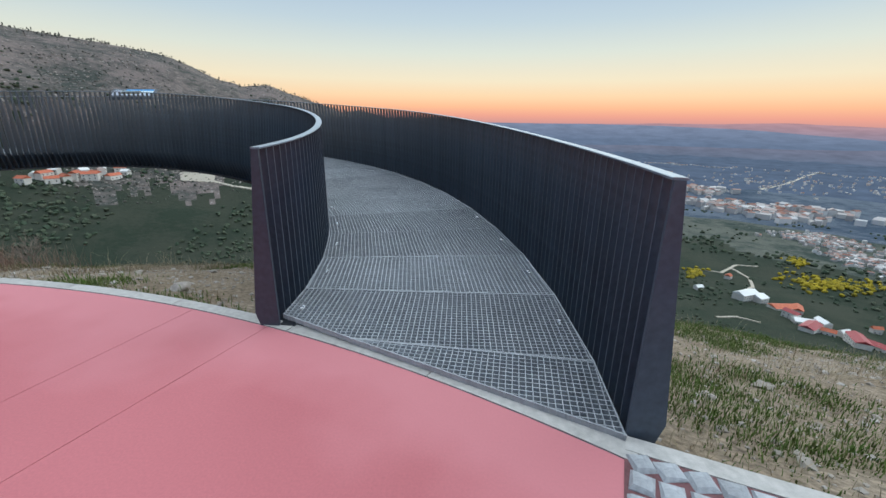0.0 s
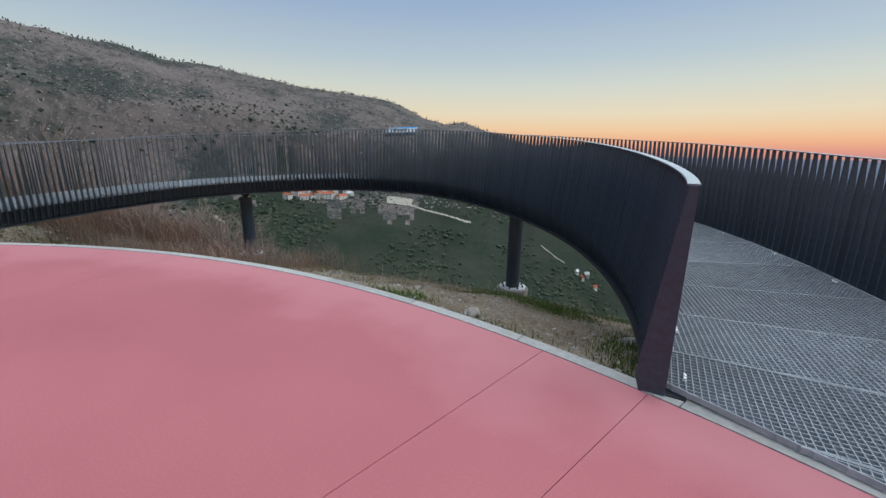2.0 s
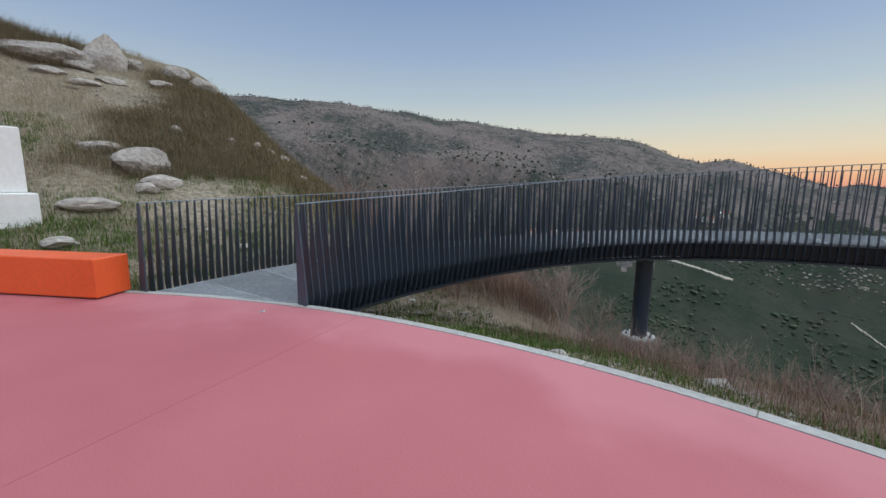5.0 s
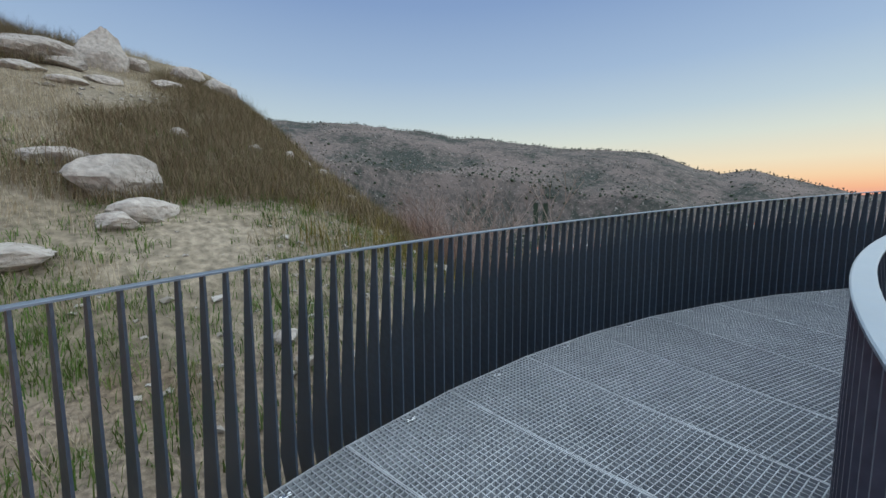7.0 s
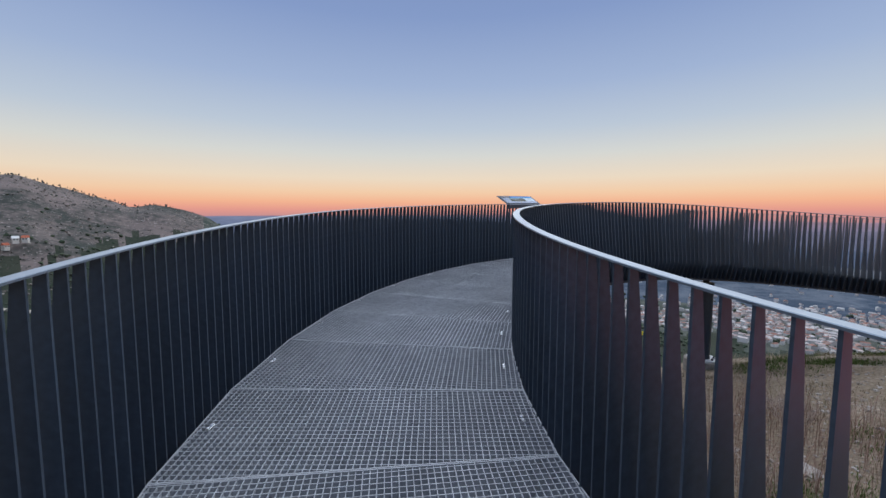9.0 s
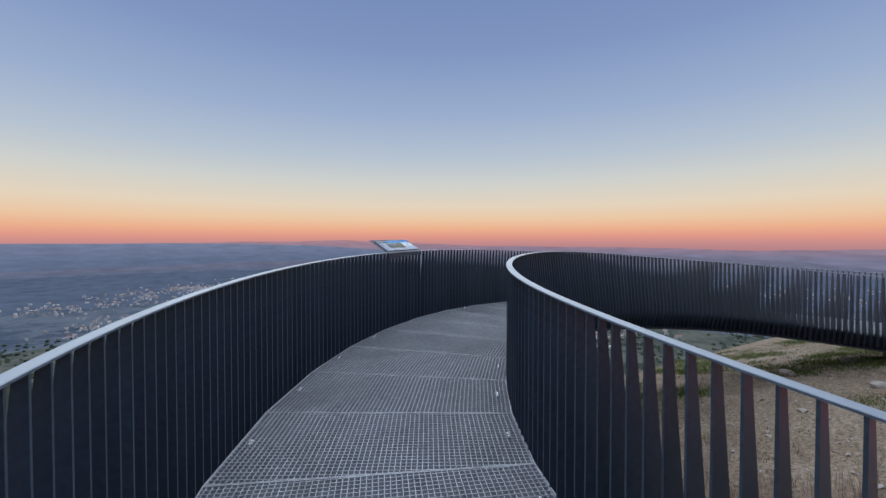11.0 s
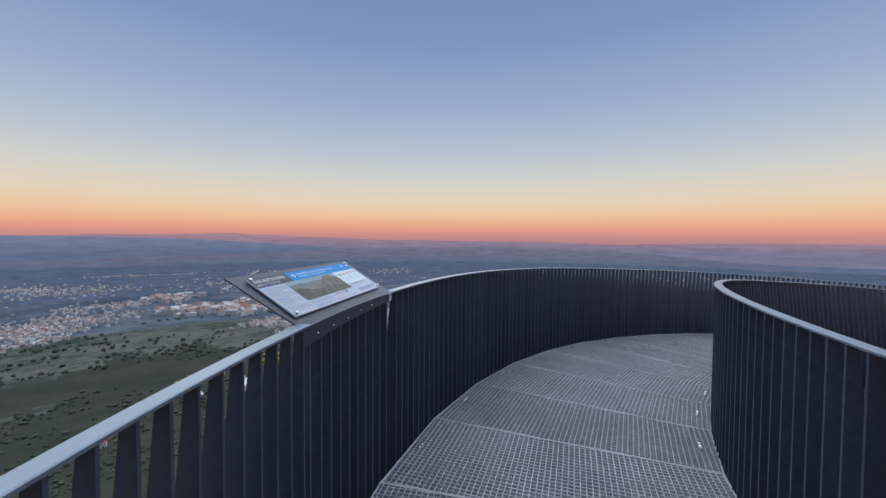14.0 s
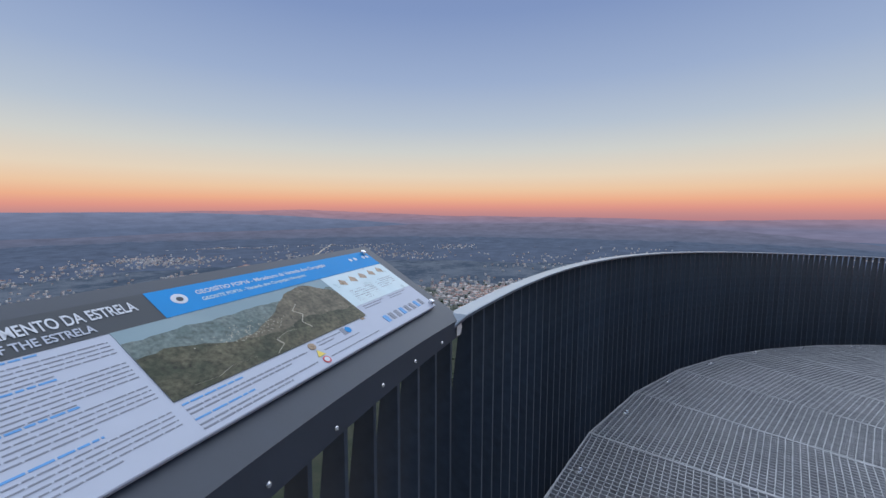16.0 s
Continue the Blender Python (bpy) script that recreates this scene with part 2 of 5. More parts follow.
M_HILLPRINT = mat("printed_photo_hills", (.040, .048, .030), .45, 0, .7, 160, 0, 1, (.105, .098, .062), 22, var2=.7, spec=.2)
M_RIDGEPRINT = mat("printed_photo_ridge", (.085, .080, .056), .45, 0, .55, 130, 0, 1, (.16, .14, .10), 26, var2=.7, spec=.2)
M_PATHPRINT = mat("printed_photo_road", (.45, .42, .33), .3, 0, .1, 60, 0)
M_MAPPRINT = mat("printed_map_tint", (.45, .60, .66), .3, 0, .08, 30, 0, 1, (.56, .66, .68), 8)
M_BROWNPRINT = mat("printed_relief", (.32, .22, .13), .3, 0, .3, 60, 0)
M_REDPRINT = mat("printed_red", (.65, .05, .06), .3, 0, 0, 5, 0)
M_YELLOWPRINT = mat("printed_yellow", (.75, .58, .08), .3, 0, 0, 5, 0)
M_GRASSDRY = island_mat("dry_grass", [(.38, .315, .215), (.28, .225, .15), (.46, .39, .285), (.22, .18, .11)])
M_GRASS = island_mat("green_grass", [(.060, .110, .022), (.090, .145, .034), (.135, .155, .05), (.050, .090, .024)])
M_HEATH = island_mat("heather_twigs", [(.150, .108, .072), (.190, .138, .092), (.110, .104, .050), (.25, .185, .125), (.125, .118, .055)])
M_TWIG = island_mat("reddish_twigs", [(.25, .155, .12), (.33, .22, .17), (.19, .115, .09)])
M_OCHRE = island_mat("ochre_broom", [(.19, .14, .04), (.13, .11, .035), (.24, .17, .05)])
M_PEBBLE = island_mat("pebbles", [(.34, .305, .265), (.24, .21, .18), (.42, .39, .36)])
M_FOREST = island_mat("far_forest", [(.052, .074, .050), (.066, .086, .056), (.082, .092, .064), (.058, .076, .052)])
M_SCRUB = island_mat("mountain_shrubs", [(.075, .085, .072), (.090, .094, .080), (.12, .11, .098)])
M_BOULDERS = island_mat("mountain_boulders", [(.30, .265, .235), (.20, .175, .155), (.40, .36, .33)])
M_MIMOSA = island_mat("yellow_blossom", [(.32, .25, .02), (.22, .18, .03), (.40, .30, .03)])
M_TOWNWALL = island_mat("town_walls", [(.60, .59, .57), (.48, .45, .43), (.72, .71, .70), (.38, .36, .35)])
M_TOWNROOF = island_mat("town_roofs", [(.26, .13, .10), (.33, .20, .16), (.58, .56, .55), (.40, .36, .34), (.22, .11, .085)])
# dusk haze over the farthest land, given off as emission
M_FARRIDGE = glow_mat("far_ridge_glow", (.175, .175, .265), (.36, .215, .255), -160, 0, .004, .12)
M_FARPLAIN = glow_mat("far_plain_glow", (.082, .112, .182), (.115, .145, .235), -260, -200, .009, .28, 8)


# ---------------------------------------------------------------- mesh helpers
def mesh_ob(name, verts, faces, materials, parent=None, label="", midx=None, smooth=False):
    me = bpy.data.meshes.new(name)
    me.from_pydata([tuple(v) for v in verts] if not isinstance(verts, np.ndarray) else verts.tolist(), [], faces if isinstance(faces, list) else faces.tolist())
    for m in (materials if isinstance(materials, (list, tuple)) else [materials]):
        me.materials.append(m)
    if midx is not None:
        me.polygons.foreach_set("material_index", np.asarray(midx, dtype=np.int32))
    if smooth:
        me.polygons.foreach_set("use_smooth", np.ones(len(me.polygons), dtype=bool))
    me.update()
    ob = new(name, me)
    if parent is not None:
        ob.parent = parent
    if label:
        ob["label"] = label
    return ob


def shared(name, me, parent, m=None):
    ob = new(name, me)
    ob.parent = parent
    if m is not None:
        ob.matrix_basis = m
    return ob


class Build:
    """Collects boxes, prisms and tubes for one mesh."""

    def __init__(self):
        self.v, self.f = [], []

    def add(self, verts, faces):
        k = len(self.v)
        self.v += [tuple(p) for p in verts]
        self.f += [tuple(i + k for i in f) for f in faces]

    def box(self, x0, y0, z0, x1, y1, z1, m=None, bev=0.0):
        if bev:
            b = bev
            pts = [(x0, y0), (x1, y0), (x1, y1), (x0, y1)]
            rings = [(z0, b), (z0 + b, 0), (z1 - b, 0), (z1, b)]
            vs = []
            for z, i in rings:
                vs += [(x0 + i, y0 + i, z), (x1 - i, y0 + i, z), (x1 - i, y1 - i, z), (x0 + i, y1 - i, z)]
            fs = [(3, 2, 1, 0), (12, 13, 14, 15)]
            for r in range(3):
                for i in range(4):
                    j = (i + 1) % 4
                    fs.append((r * 4 + i, r * 4 + j, r * 4 + 4 + j, r * 4 + 4 + i))
        else:
            vs = [(x0, y0, z0), (x1, y0, z0), (x1, y1, z0), (x0, y1, z0), (x0, y0, z1), (x1, y0, z1), (x1, y1, z1), (x0, y1, z1)]
            fs = [(3, 2, 1, 0), (4, 5, 6, 7), (0, 1, 5, 4), (1, 2, 6, 5), (2, 3, 7, 6), (3, 0, 4, 7)]
        if m is not None:
            vs = [m @ Vector(p) for p in vs]
        self.add(vs, fs)

    def turned(self, profile, n=24, m=None):
        """A turned body from (radius, z) pairs, bottom to top."""
        vs, fs = [], []
        for r, z in profile:
            vs += [(r * math.cos(2 * math.pi * i / n), r * math.sin(2 * math.pi * i / n), z) for i in range(n)]
        for k in range(len(profile) - 1):
            for i in range(n):
                j = (i + 1) % n
                fs.append((k * n + i, k * n + j, k * n + n + j, k * n + n + i))
        fs.append(tuple(reversed(range(n))))
        fs.append(tuple(range((len(profile) - 1) * n, len(profile) * n)))
        if m is not None:
            vs = [m @ Vector(p) for p in vs]
        self.add(vs, fs)

    def ob(self, name, materials, parent=None, label="", smooth=False):
        return mesh_ob(name, self.v, self.f, materials, parent, label, smooth=smooth)


def thing(name, at, label, category, group="", kind="", rz=0.0):
    e = new(name)
    e.matrix_basis = pose(*at, 0, 0, rz)
    return tagged(e, label, category, group, kind)


def hash2(i, j, s):
    h = (i * 374761393 + j * 668265263 + s * 1274126177) & 0x7FFFFFFF
    h = ((h ^ (h >> 13)) * 1274126177) & 0x7FFFFFFF
    return ((h ^ (h >> 16)) & 0xFFFF) / 65535.0


def noise2(x, y, s=0):
    """Smooth value noise on arrays, -1 to 1."""
    x, y = np.asarray(x, float), np.asarray(y, float)
    i, j = np.floor(x).astype(np.int64), np.floor(y).astype(np.int64)
    u, v = x - i, y - j
    u, v = u * u * (3 - 2 * u), v * v * (3 - 2 * v)
    a, b, c, d = hash2(i, j, s), hash2(i + 1, j, s), hash2(i, j + 1, s), hash2(i + 1, j + 1, s)
    return 2 * (a + (b - a) * u + (c - a) * v + (a - b - c + d) * u * v) - 1


def fbm(x, y, s=0, octaves=4):
    t, a = 0, 1.0
    for k in range(octaves):
        t = t + a * noise2(x * 2 ** k, y * 2 ** k, s + 7 * k)
        a *= 0.5
    return t


# ---------------------------------------------------------------- the plan
RAIL = 1.089
OUT_C, OUT_R, OUT_H = (-6.152, 2.354), 7.124, (-0.197, -0.222, -0.071, 0.058)
IN_C, IN_R, IN_H = (-6.211, 2.658), 5.040, (-0.022, -0.088, -0.001, 0.015)
DECK_Z = (-0.078, 0.128, 0.478, 0.618, 0.382, 0.065, -0.002)     # from the west end round to the east end
PLAZA_C, PLAZA_R = (-4.776, -6.666), 9.54
OUT_ENDS, IN_ENDS = (206.9, -9.4), (202.9, -6.1)


def deck_z(x, y):
    th = math.degrees(math.atan2(y - OUT_C[1], x - OUT_C[0]))
    if th < -90:
        th += 360
    u = min(max((222 - th) / 264, 0), 1) * 6
    i = min(int(u), 5)
    w = u - i
    z = (2 * DECK_Z[0] - DECK_Z[1],) + DECK_Z + (2 * DECK_Z[6] - DECK_Z[5],)
    a, b, c, d = z[i:i + 4]
    return .5 * (2 * b + (c - a) * w + (2 * a - 5 * b + 4 * c - d) * w * w + (3 * b - a - 3 * c + d) * w ** 3)


def edge(outer, deg, off=0.0):
    """A point on the outer or inner edge of the deck; off: metres away from the deck."""
    c, r, h = (OUT_C, OUT_R, OUT_H) if outer else (IN_C, IN_R, IN_H)
    t = radians(deg)
    r = r + h[0] * math.cos(2 * t) + h[1] * math.sin(2 * t) + h[2] * math.cos(3 * t) + h[3] * math.sin(3 * t) + (off if outer else -off)
    return c[0] + r * math.cos(t), c[1] + r * math.sin(t)


def even(outer, step):
    """Angles along an edge, at even steps in metres, from the west end to the east end."""
    a, b = OUT_ENDS if outer else IN_ENDS
    fine = np.linspace(a, b, 2000)
    p = np.array([edge(outer, q) for q in fine])
    s = np.concatenate([[0], np.cumsum(np.hypot(*np.diff(p, axis=0).T))])
    n = round(s[-1] / step)
    return np.interp(np.linspace(0, s[-1], n + 1), s, fine)


# ---------------------------------------------------------------- ground
def smooth(a, b, x):
    t = np.clip((x - a) / (b - a), 0, 1)
    return t * t * (3 - 2 * t)


SKYLINE_AZ = [88, 93, 95.8, 97, 99, 102.2, 104.4, 106.7, 109, 112.8, 115.6, 118.3, 122, 126.5, 131, 138.6, 144, 148, 153, 158, 166, 175, 200, 230, 260]
SKYLINE_EL = [-10, -3.2, -1.1, -.4, .4, 1.1, 1.0, 1.7, 2.5, 3.8, 3.5, 4.5, 6.1, 6.9, 7.3, 8.3, 9.1, 9.6, 10.2, 10.7, 11.0, 10.9, 11.6, 9, 3]
PLAIN_R = [10, 60, 120, 300, 560, 900, 1300, 1800, 2500, 3300, 4000, 4700, 4900]
PLAIN_EL = [-30, -34, -31, -25, -19.5, -14.5, -11, -8.6, -6.0, -4.7, -4.0, -3.6, -3.6]


def height(x, y):
    x, y = np.asarray(x, float), np.asarray(y, float)
    dp = np.hypot(x - PLAZA_C[0], y - PLAZA_C[1]) - PLAZA_R
    de = (x - .64) * .39 + (y - 1.13) * .92
    d = np.where((x > .64) & (y > -8), np.minimum(dp, de), dp)
    wx = smooth(-12.3, -15.5, x)
    d = d * (1 - wx) + (y - 2.0) * wx
    d = np.where(y < -3, np.minimum(d, 0), d)
    d = np.maximum(d, (x - 9.0) * .8)
    dd = np.maximum(d, 0)
    base = -.12 - .33 * dd - .02 * np.maximum(dd - 4, 0) ** 2
    s = np.maximum(-14.0 - x, 0)
    s = s - .93 * np.maximum(s - 17, 0)
    gy = np.where(y > 0, np.exp(-(np.maximum(y, 0) / 6) ** 1.5), 1 - .02 * np.maximum(y, -20))
    hill = .42 * s * gy
    near = base + hill
    rough = np.clip(dd / 1.5 + s / 3, 0, 1)
    near = near + rough * (.06 * fbm(x * .9, y * .9, 3) + .22 * fbm(x * .22, y * .22, 5) * np.clip(s / 6 + (dd - 6) / 10, 0, 1))
    rx, ry = x + 6, y - 3
    r = np.hypot(rx, ry)
    az = np.degrees(np.arctan2(ry, rx))
    az = np.where(az < -90, az + 360, az)
    el = np.interp(r, PLAIN_R, PLAIN_EL)
    sk = np.interp(az, SKYLINE_AZ, SKYLINE_EL)
    sk = np.where(az < 88, -30, sk) + .16 * fbm(az * .55, az * .02, 11)
    foot = np.interp(r, [60, 140, 260, 420, 620, 820, 950], [-34, -33, -26, -16, -6.5, -1.2, 0])
    mel = np.where(r < 950, np.minimum(sk + foot, sk), sk - (r - 950) * .012)
    valley_cap = np.interp(r, [60, 140, 260, 420, 620, 820], [-34, -30, -22, -12, -4, 40])
    mel = np.minimum(mel, valley_cap)
    el = np.maximum(el, np.where(az > 88, mel, -60))
    el = el + np.where(r > 150, .5, 0) * fbm(rx / 90, ry / 90, 21) * np.clip(300 / np.maximum(r, 1), .25, 1.2)
    far = r * np.tan(np.radians(el))
    south = np.where(az < 90, smooth(-52, -80, az), smooth(245, 265, az))
    far = np.maximum(far, -.3 - .02 * r) * south + far * (1 - south)
    w = smooth(30, 75, r)
    z = np.where(r < 30, near, np.maximum(near, far) * (1 - w) + far * w)
    z = np.where((r >= 30) & (hill > 1.5) & (r < 75), near * (1 - w) + far * w, z)
    return z


AZN = 560
radii = [0.4]
while radii[-1] < 4750:
    radii.append(radii[-1] * 1.036 + .02)
radii = np.array(radii)
AZ = np.linspace(0, 2 * np.pi, AZN, endpoint=False)
RR, AA = np.meshgrid(radii, AZ, indexing="ij")
GX, GY = -6 + RR * np.cos(AA), 3 + RR * np.sin(AA)
GZ = height(GX, GY)
verts = np.stack([GX.ravel(), GY.ravel(), GZ.ravel()], 1)
verts = np.vstack([verts, [[-6, 3, float(height(np.array([-6.]), np.array([3.]))[0])]]])
idx = np.arange(len(radii) * AZN).reshape(len(radii), AZN)
nxt = np.roll(idx, -1, axis=1)
quads = np.stack([idx[:-1], idx[1:], nxt[1:], nxt[:-1]], -1).reshape(-1, 4)
centre = verts[quads].mean(1)
rc = np.hypot(centre[:, 0] + 6, centre[:, 1] - 3)
ac = np.degrees(np.arctan2(centre[:, 1] - 3, centre[:, 0] + 6)) % 360
mi = np.where(rc < 60, np.where(centre[:, 0] < -14.5, 1, 0), np.where((ac > 97) & (ac < 250) & (rc < 1100), 2, 3))
def wood_limit(deg):
    return 545 + 50 * np.sin(deg * .23 + 1) + 35 * np.sin(deg * .61) + 22 * np.sin(deg * 1.7 + 2)


wood_edge = wood_limit(ac) + np.random.default_rng(77).uniform(-22, 22, len(ac))
wood_edge = wood_edge + 260 * np.exp(-((ac - 99) / 8) ** 2)
mi = np.where((rc >= 60) & (rc < wood_edge) & (ac > 86) & (ac < 250), 6, mi)
mi = np.where((rc >= 60) & (rc < wood_edge + 330 + 160 * fbm(centre[:, 0] / 190, centre[:, 1] / 190, 15)) & ((ac <= 86) | (ac > 300)), 6, mi)
# from 1350 m on, the plain coloured with haze
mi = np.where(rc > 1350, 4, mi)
# beyond 2200 m the ground itself emits its haze colour
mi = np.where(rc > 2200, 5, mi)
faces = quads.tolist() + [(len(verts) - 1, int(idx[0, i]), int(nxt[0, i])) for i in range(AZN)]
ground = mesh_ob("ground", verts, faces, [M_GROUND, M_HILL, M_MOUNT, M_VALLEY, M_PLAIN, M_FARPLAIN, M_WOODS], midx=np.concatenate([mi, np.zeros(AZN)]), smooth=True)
tagged(ground, "stony hillside dropping into a wide valley below mountains", "ground", kind="structure")


def ground_z(x, y):
    return float(height(np.array([x]), np.array([y]))[0])


# far ranges along the horizon, their haze painted as glow
def ridge(name, r, profile, amp, seed, m, label):
    """A range at distance r; profile: (azimuth, elevation) of its crest in degrees."""
    deg = np.linspace(-100, 112, 640)
    az = np.radians(deg)
    el = np.interp(deg, *zip(*profile)) + amp * (.5 * fbm(deg / 9, az * 0, seed) + .3 * fbm(deg / 2.2, az * 0, seed + 3))
    top = r * np.tan(np.radians(el))
    vs, fs = [], []
    for a, z in zip(az, top):
        for rr, zz in ((r - 60, -420), (r, z), (r + 25, z - 5), (r + 60, -420)):
            vs.append((-6 + rr * math.cos(a), 3 + rr * math.sin(a), zz))
    for i in range(len(az) - 1):
        for k in range(3):
            fs.append((i * 4 + k, i * 4 + k + 1, i * 4 + k + 5, i * 4 + k + 4))
    return tagged(mesh_ob(name, vs, fs, m, smooth=True), label, "mountain range", kind="structure")


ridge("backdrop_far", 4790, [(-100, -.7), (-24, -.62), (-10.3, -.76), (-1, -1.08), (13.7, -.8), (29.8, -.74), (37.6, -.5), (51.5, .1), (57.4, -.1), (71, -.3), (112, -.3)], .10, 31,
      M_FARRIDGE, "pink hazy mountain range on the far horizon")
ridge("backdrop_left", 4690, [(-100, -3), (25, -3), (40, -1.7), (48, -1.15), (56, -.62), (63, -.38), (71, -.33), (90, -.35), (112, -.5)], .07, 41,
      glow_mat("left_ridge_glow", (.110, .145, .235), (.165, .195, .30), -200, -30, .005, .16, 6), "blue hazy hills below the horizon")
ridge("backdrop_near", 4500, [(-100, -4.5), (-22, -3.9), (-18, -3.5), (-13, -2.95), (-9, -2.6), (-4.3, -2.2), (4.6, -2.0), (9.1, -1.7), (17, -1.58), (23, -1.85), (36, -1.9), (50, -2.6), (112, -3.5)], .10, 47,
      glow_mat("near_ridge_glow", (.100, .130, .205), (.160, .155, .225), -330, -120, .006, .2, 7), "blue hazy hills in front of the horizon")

# ---------------------------------------------------------------- plaza
plaza = thing("plaza", (0, 0, 0), "round pink-coated concrete plaza with fine joints", "plaza", kind="structure")


def sector(r0, r1, a0, a1, n=10):
    out = [(PLAZA_C[0] + r1 * math.cos(radians(a)), PLAZA_C[1] + r1 * math.sin(radians(a))) for a in np.linspace(a0, a1, n)]
    if r0 < .01:
        return out + [PLAZA_C]
    return out + [(PLAZA_C[0] + r0 * math.cos(radians(a)), PLAZA_C[1] + r0 * math.sin(radians(a))) for a in np.linspace(a1, a0, n)]


def slab(name, poly, z0, z1, m, parent, label=""):
    n = len(poly)
    vs = [(x, y, z0) for x, y in poly] + [(x, y, z1) for x, y in poly]
    fs = [tuple(range(n - 1, -1, -1)), tuple(range(n, 2 * n))] + [(i, (i + 1) % n, n + (i + 1) % n, n + i) for i in range(n)]
    return mesh_ob(name, vs, fs, m, parent, label)


slab("bed", sector(0, 9.43, 0, 359.2, 90)[:-1], -.16, -.006, M_JOINT, plaza, "dull filler in the joints")
JOINTS = [99.1, 72.3, 68.3, 124.0, 150.0, 176.0, 215.0, 255.0, 295.0, 330.0, 367.0]
JOINTS.sort()
for a, b in zip(JOINTS, JOINTS[1:] + [JOINTS[0] + 360]):
    g = math.degrees(.002 / 9.0)
    slab("slab", sector(.3, 9.44, a + g, b - g, max(6, int((b - a) / 2))), -.012, 0.0, M_PINK, plaza)

kerb = thing("kerb", (0, 0, 0), "pale concrete kerb ring round the pink plaza", "kerb", kind="structure")
for a in np.arange(54.95, 250, 6.2):
    slab("kerbstone", sector(9.445, 9.54, a + .02, a + 6.18, 8), -.2, .004, M_KERB, kerb)
# straight kerb towards the east, with a cobbled strip beside it
p0, dirv = Vector((.665, 1.212)), Vector((.92, -.39))
nrm = Vector((.39, .92))
for i in range(8):
    a, b = p0 + dirv * (i * 1.0 + .002), p0 + dirv * (i * 1.0 + .998)
    slab("kerbstone", [tuple(a - nrm * .085), tuple(b - nrm * .085), tuple(b), tuple(a)], -.2, .006, M_KERB, kerb)

cobbles = thing("cobbled_strip", (0, 0, 0), "strip of grey granite cobbles beside the kerb", "paving", kind="structure")
vs = [p0 - nrm * .088, p0 + dirv * 8 - nrm * .088, p0 + dirv * 8 - nrm * 1.4, p0 - dirv * .0 - nrm * 1.4]
slab("mortar_bed", [tuple(v) for v in reversed(vs)], -.15, .003, M_DARK, cobbles)
rng = random.Random(4)
cob = []
for k in range(3):
    b = Build()
    b.box(-.046, -.046, -.04, .046, .046, .012, bev=.012)
    v = [Vector(p) for p in b.v]
    b.v = [tuple(p + Vector((rng.uniform(-.005, .005), rng.uniform(-.005, .005), rng.uniform(-.003, .003)))) for p in v]
    o = b.ob("cobble", M_COBBLE, cobbles)
    o.matrix_basis = Matrix.Translation((p0 + dirv * (.06 + .105 * k) - nrm * .138).to_3d() + Vector((0, 0, .005)))
    cob.append(o.data)
for i in range(26):
    for j in range(10):
        if j == 0 and i < 3:
            continue
        q = p0 + dirv * (.06 + .105 * i + rng.uniform(-.006, .006)) - nrm * (.138 + .105 * j + rng.uniform(-.006, .006))
        shared("cobble", cob[rng.randrange(3)], cobbles, pose(q.x, q.y, rng.uniform(.002, .007), rng.uniform(-2, 2), rng.uniform(-2, 2), rng.uniform(-6, 6) - 23))
east = thing("plaza_extension", (0, 0, 0), "pink-coated paving running on past the cobbled strip", "plaza", kind="structure")
vs = [p0 - nrm * 1.41 + dirv * 1.2, p0 + dirv * 16 - nrm * .15 + nrm * 0, p0 + dirv * 16 - nrm * 9, p0 + dirv * 3 - nrm * 9]
slab("slab", [tuple(v) for v in reversed(vs)], -.14, -.006, M_PINK, east)

# ---------------------------------------------------------------- walkway deck
deck = thing("walkway_deck", (0, 0, 0), "curved walkway deck of galvanised steel grating panels on dark beams", "walkway", kind="structure")
SEAMS = [1.62 + 6.89 * k for k in range(-1, 31)]
SEAMS = [-13.0] + [s for s in SEAMS if s > -6]


def clip_line(poly, p, d):
    """The stretch of the line p + k d inside a convex polygon, counterclockwise."""
    lo, hi = -99.0, 99.0
    for (x0, y0), (x1, y1) in zip(poly, poly[1:] + poly[:1]):
        nx, ny = -(y1 - y0), x1 - x0
        a, b = nx * d[0] + ny * d[1], nx * (p[0] - x0) + ny * (p[1] - y0)
        if abs(a) < 1e-9:
            if b < 0:
                return None
        elif a > 0:
            lo = max(lo, -b / a)
        else:
            hi = min(hi, -b / a)
    return (lo, hi) if hi - lo > .01 else None


def cut(poly, px, py, nx, ny):
    """The part of a polygon on the side to which the normal points."""
    out = []
    for (x0, y0), (x1, y1) in zip(poly, poly[1:] + poly[:1]):
        a, b = (x0 - px) * nx + (y0 - py) * ny, (x1 - px) * nx + (y1 - py) * ny
        if a >= 0:
            out.append((x0, y0))
        if a * b < 0:
            k = a / (a - b)
            out.append((x0 + (x1 - x0) * k, y0 + (y1 - y0) * k))
    return out


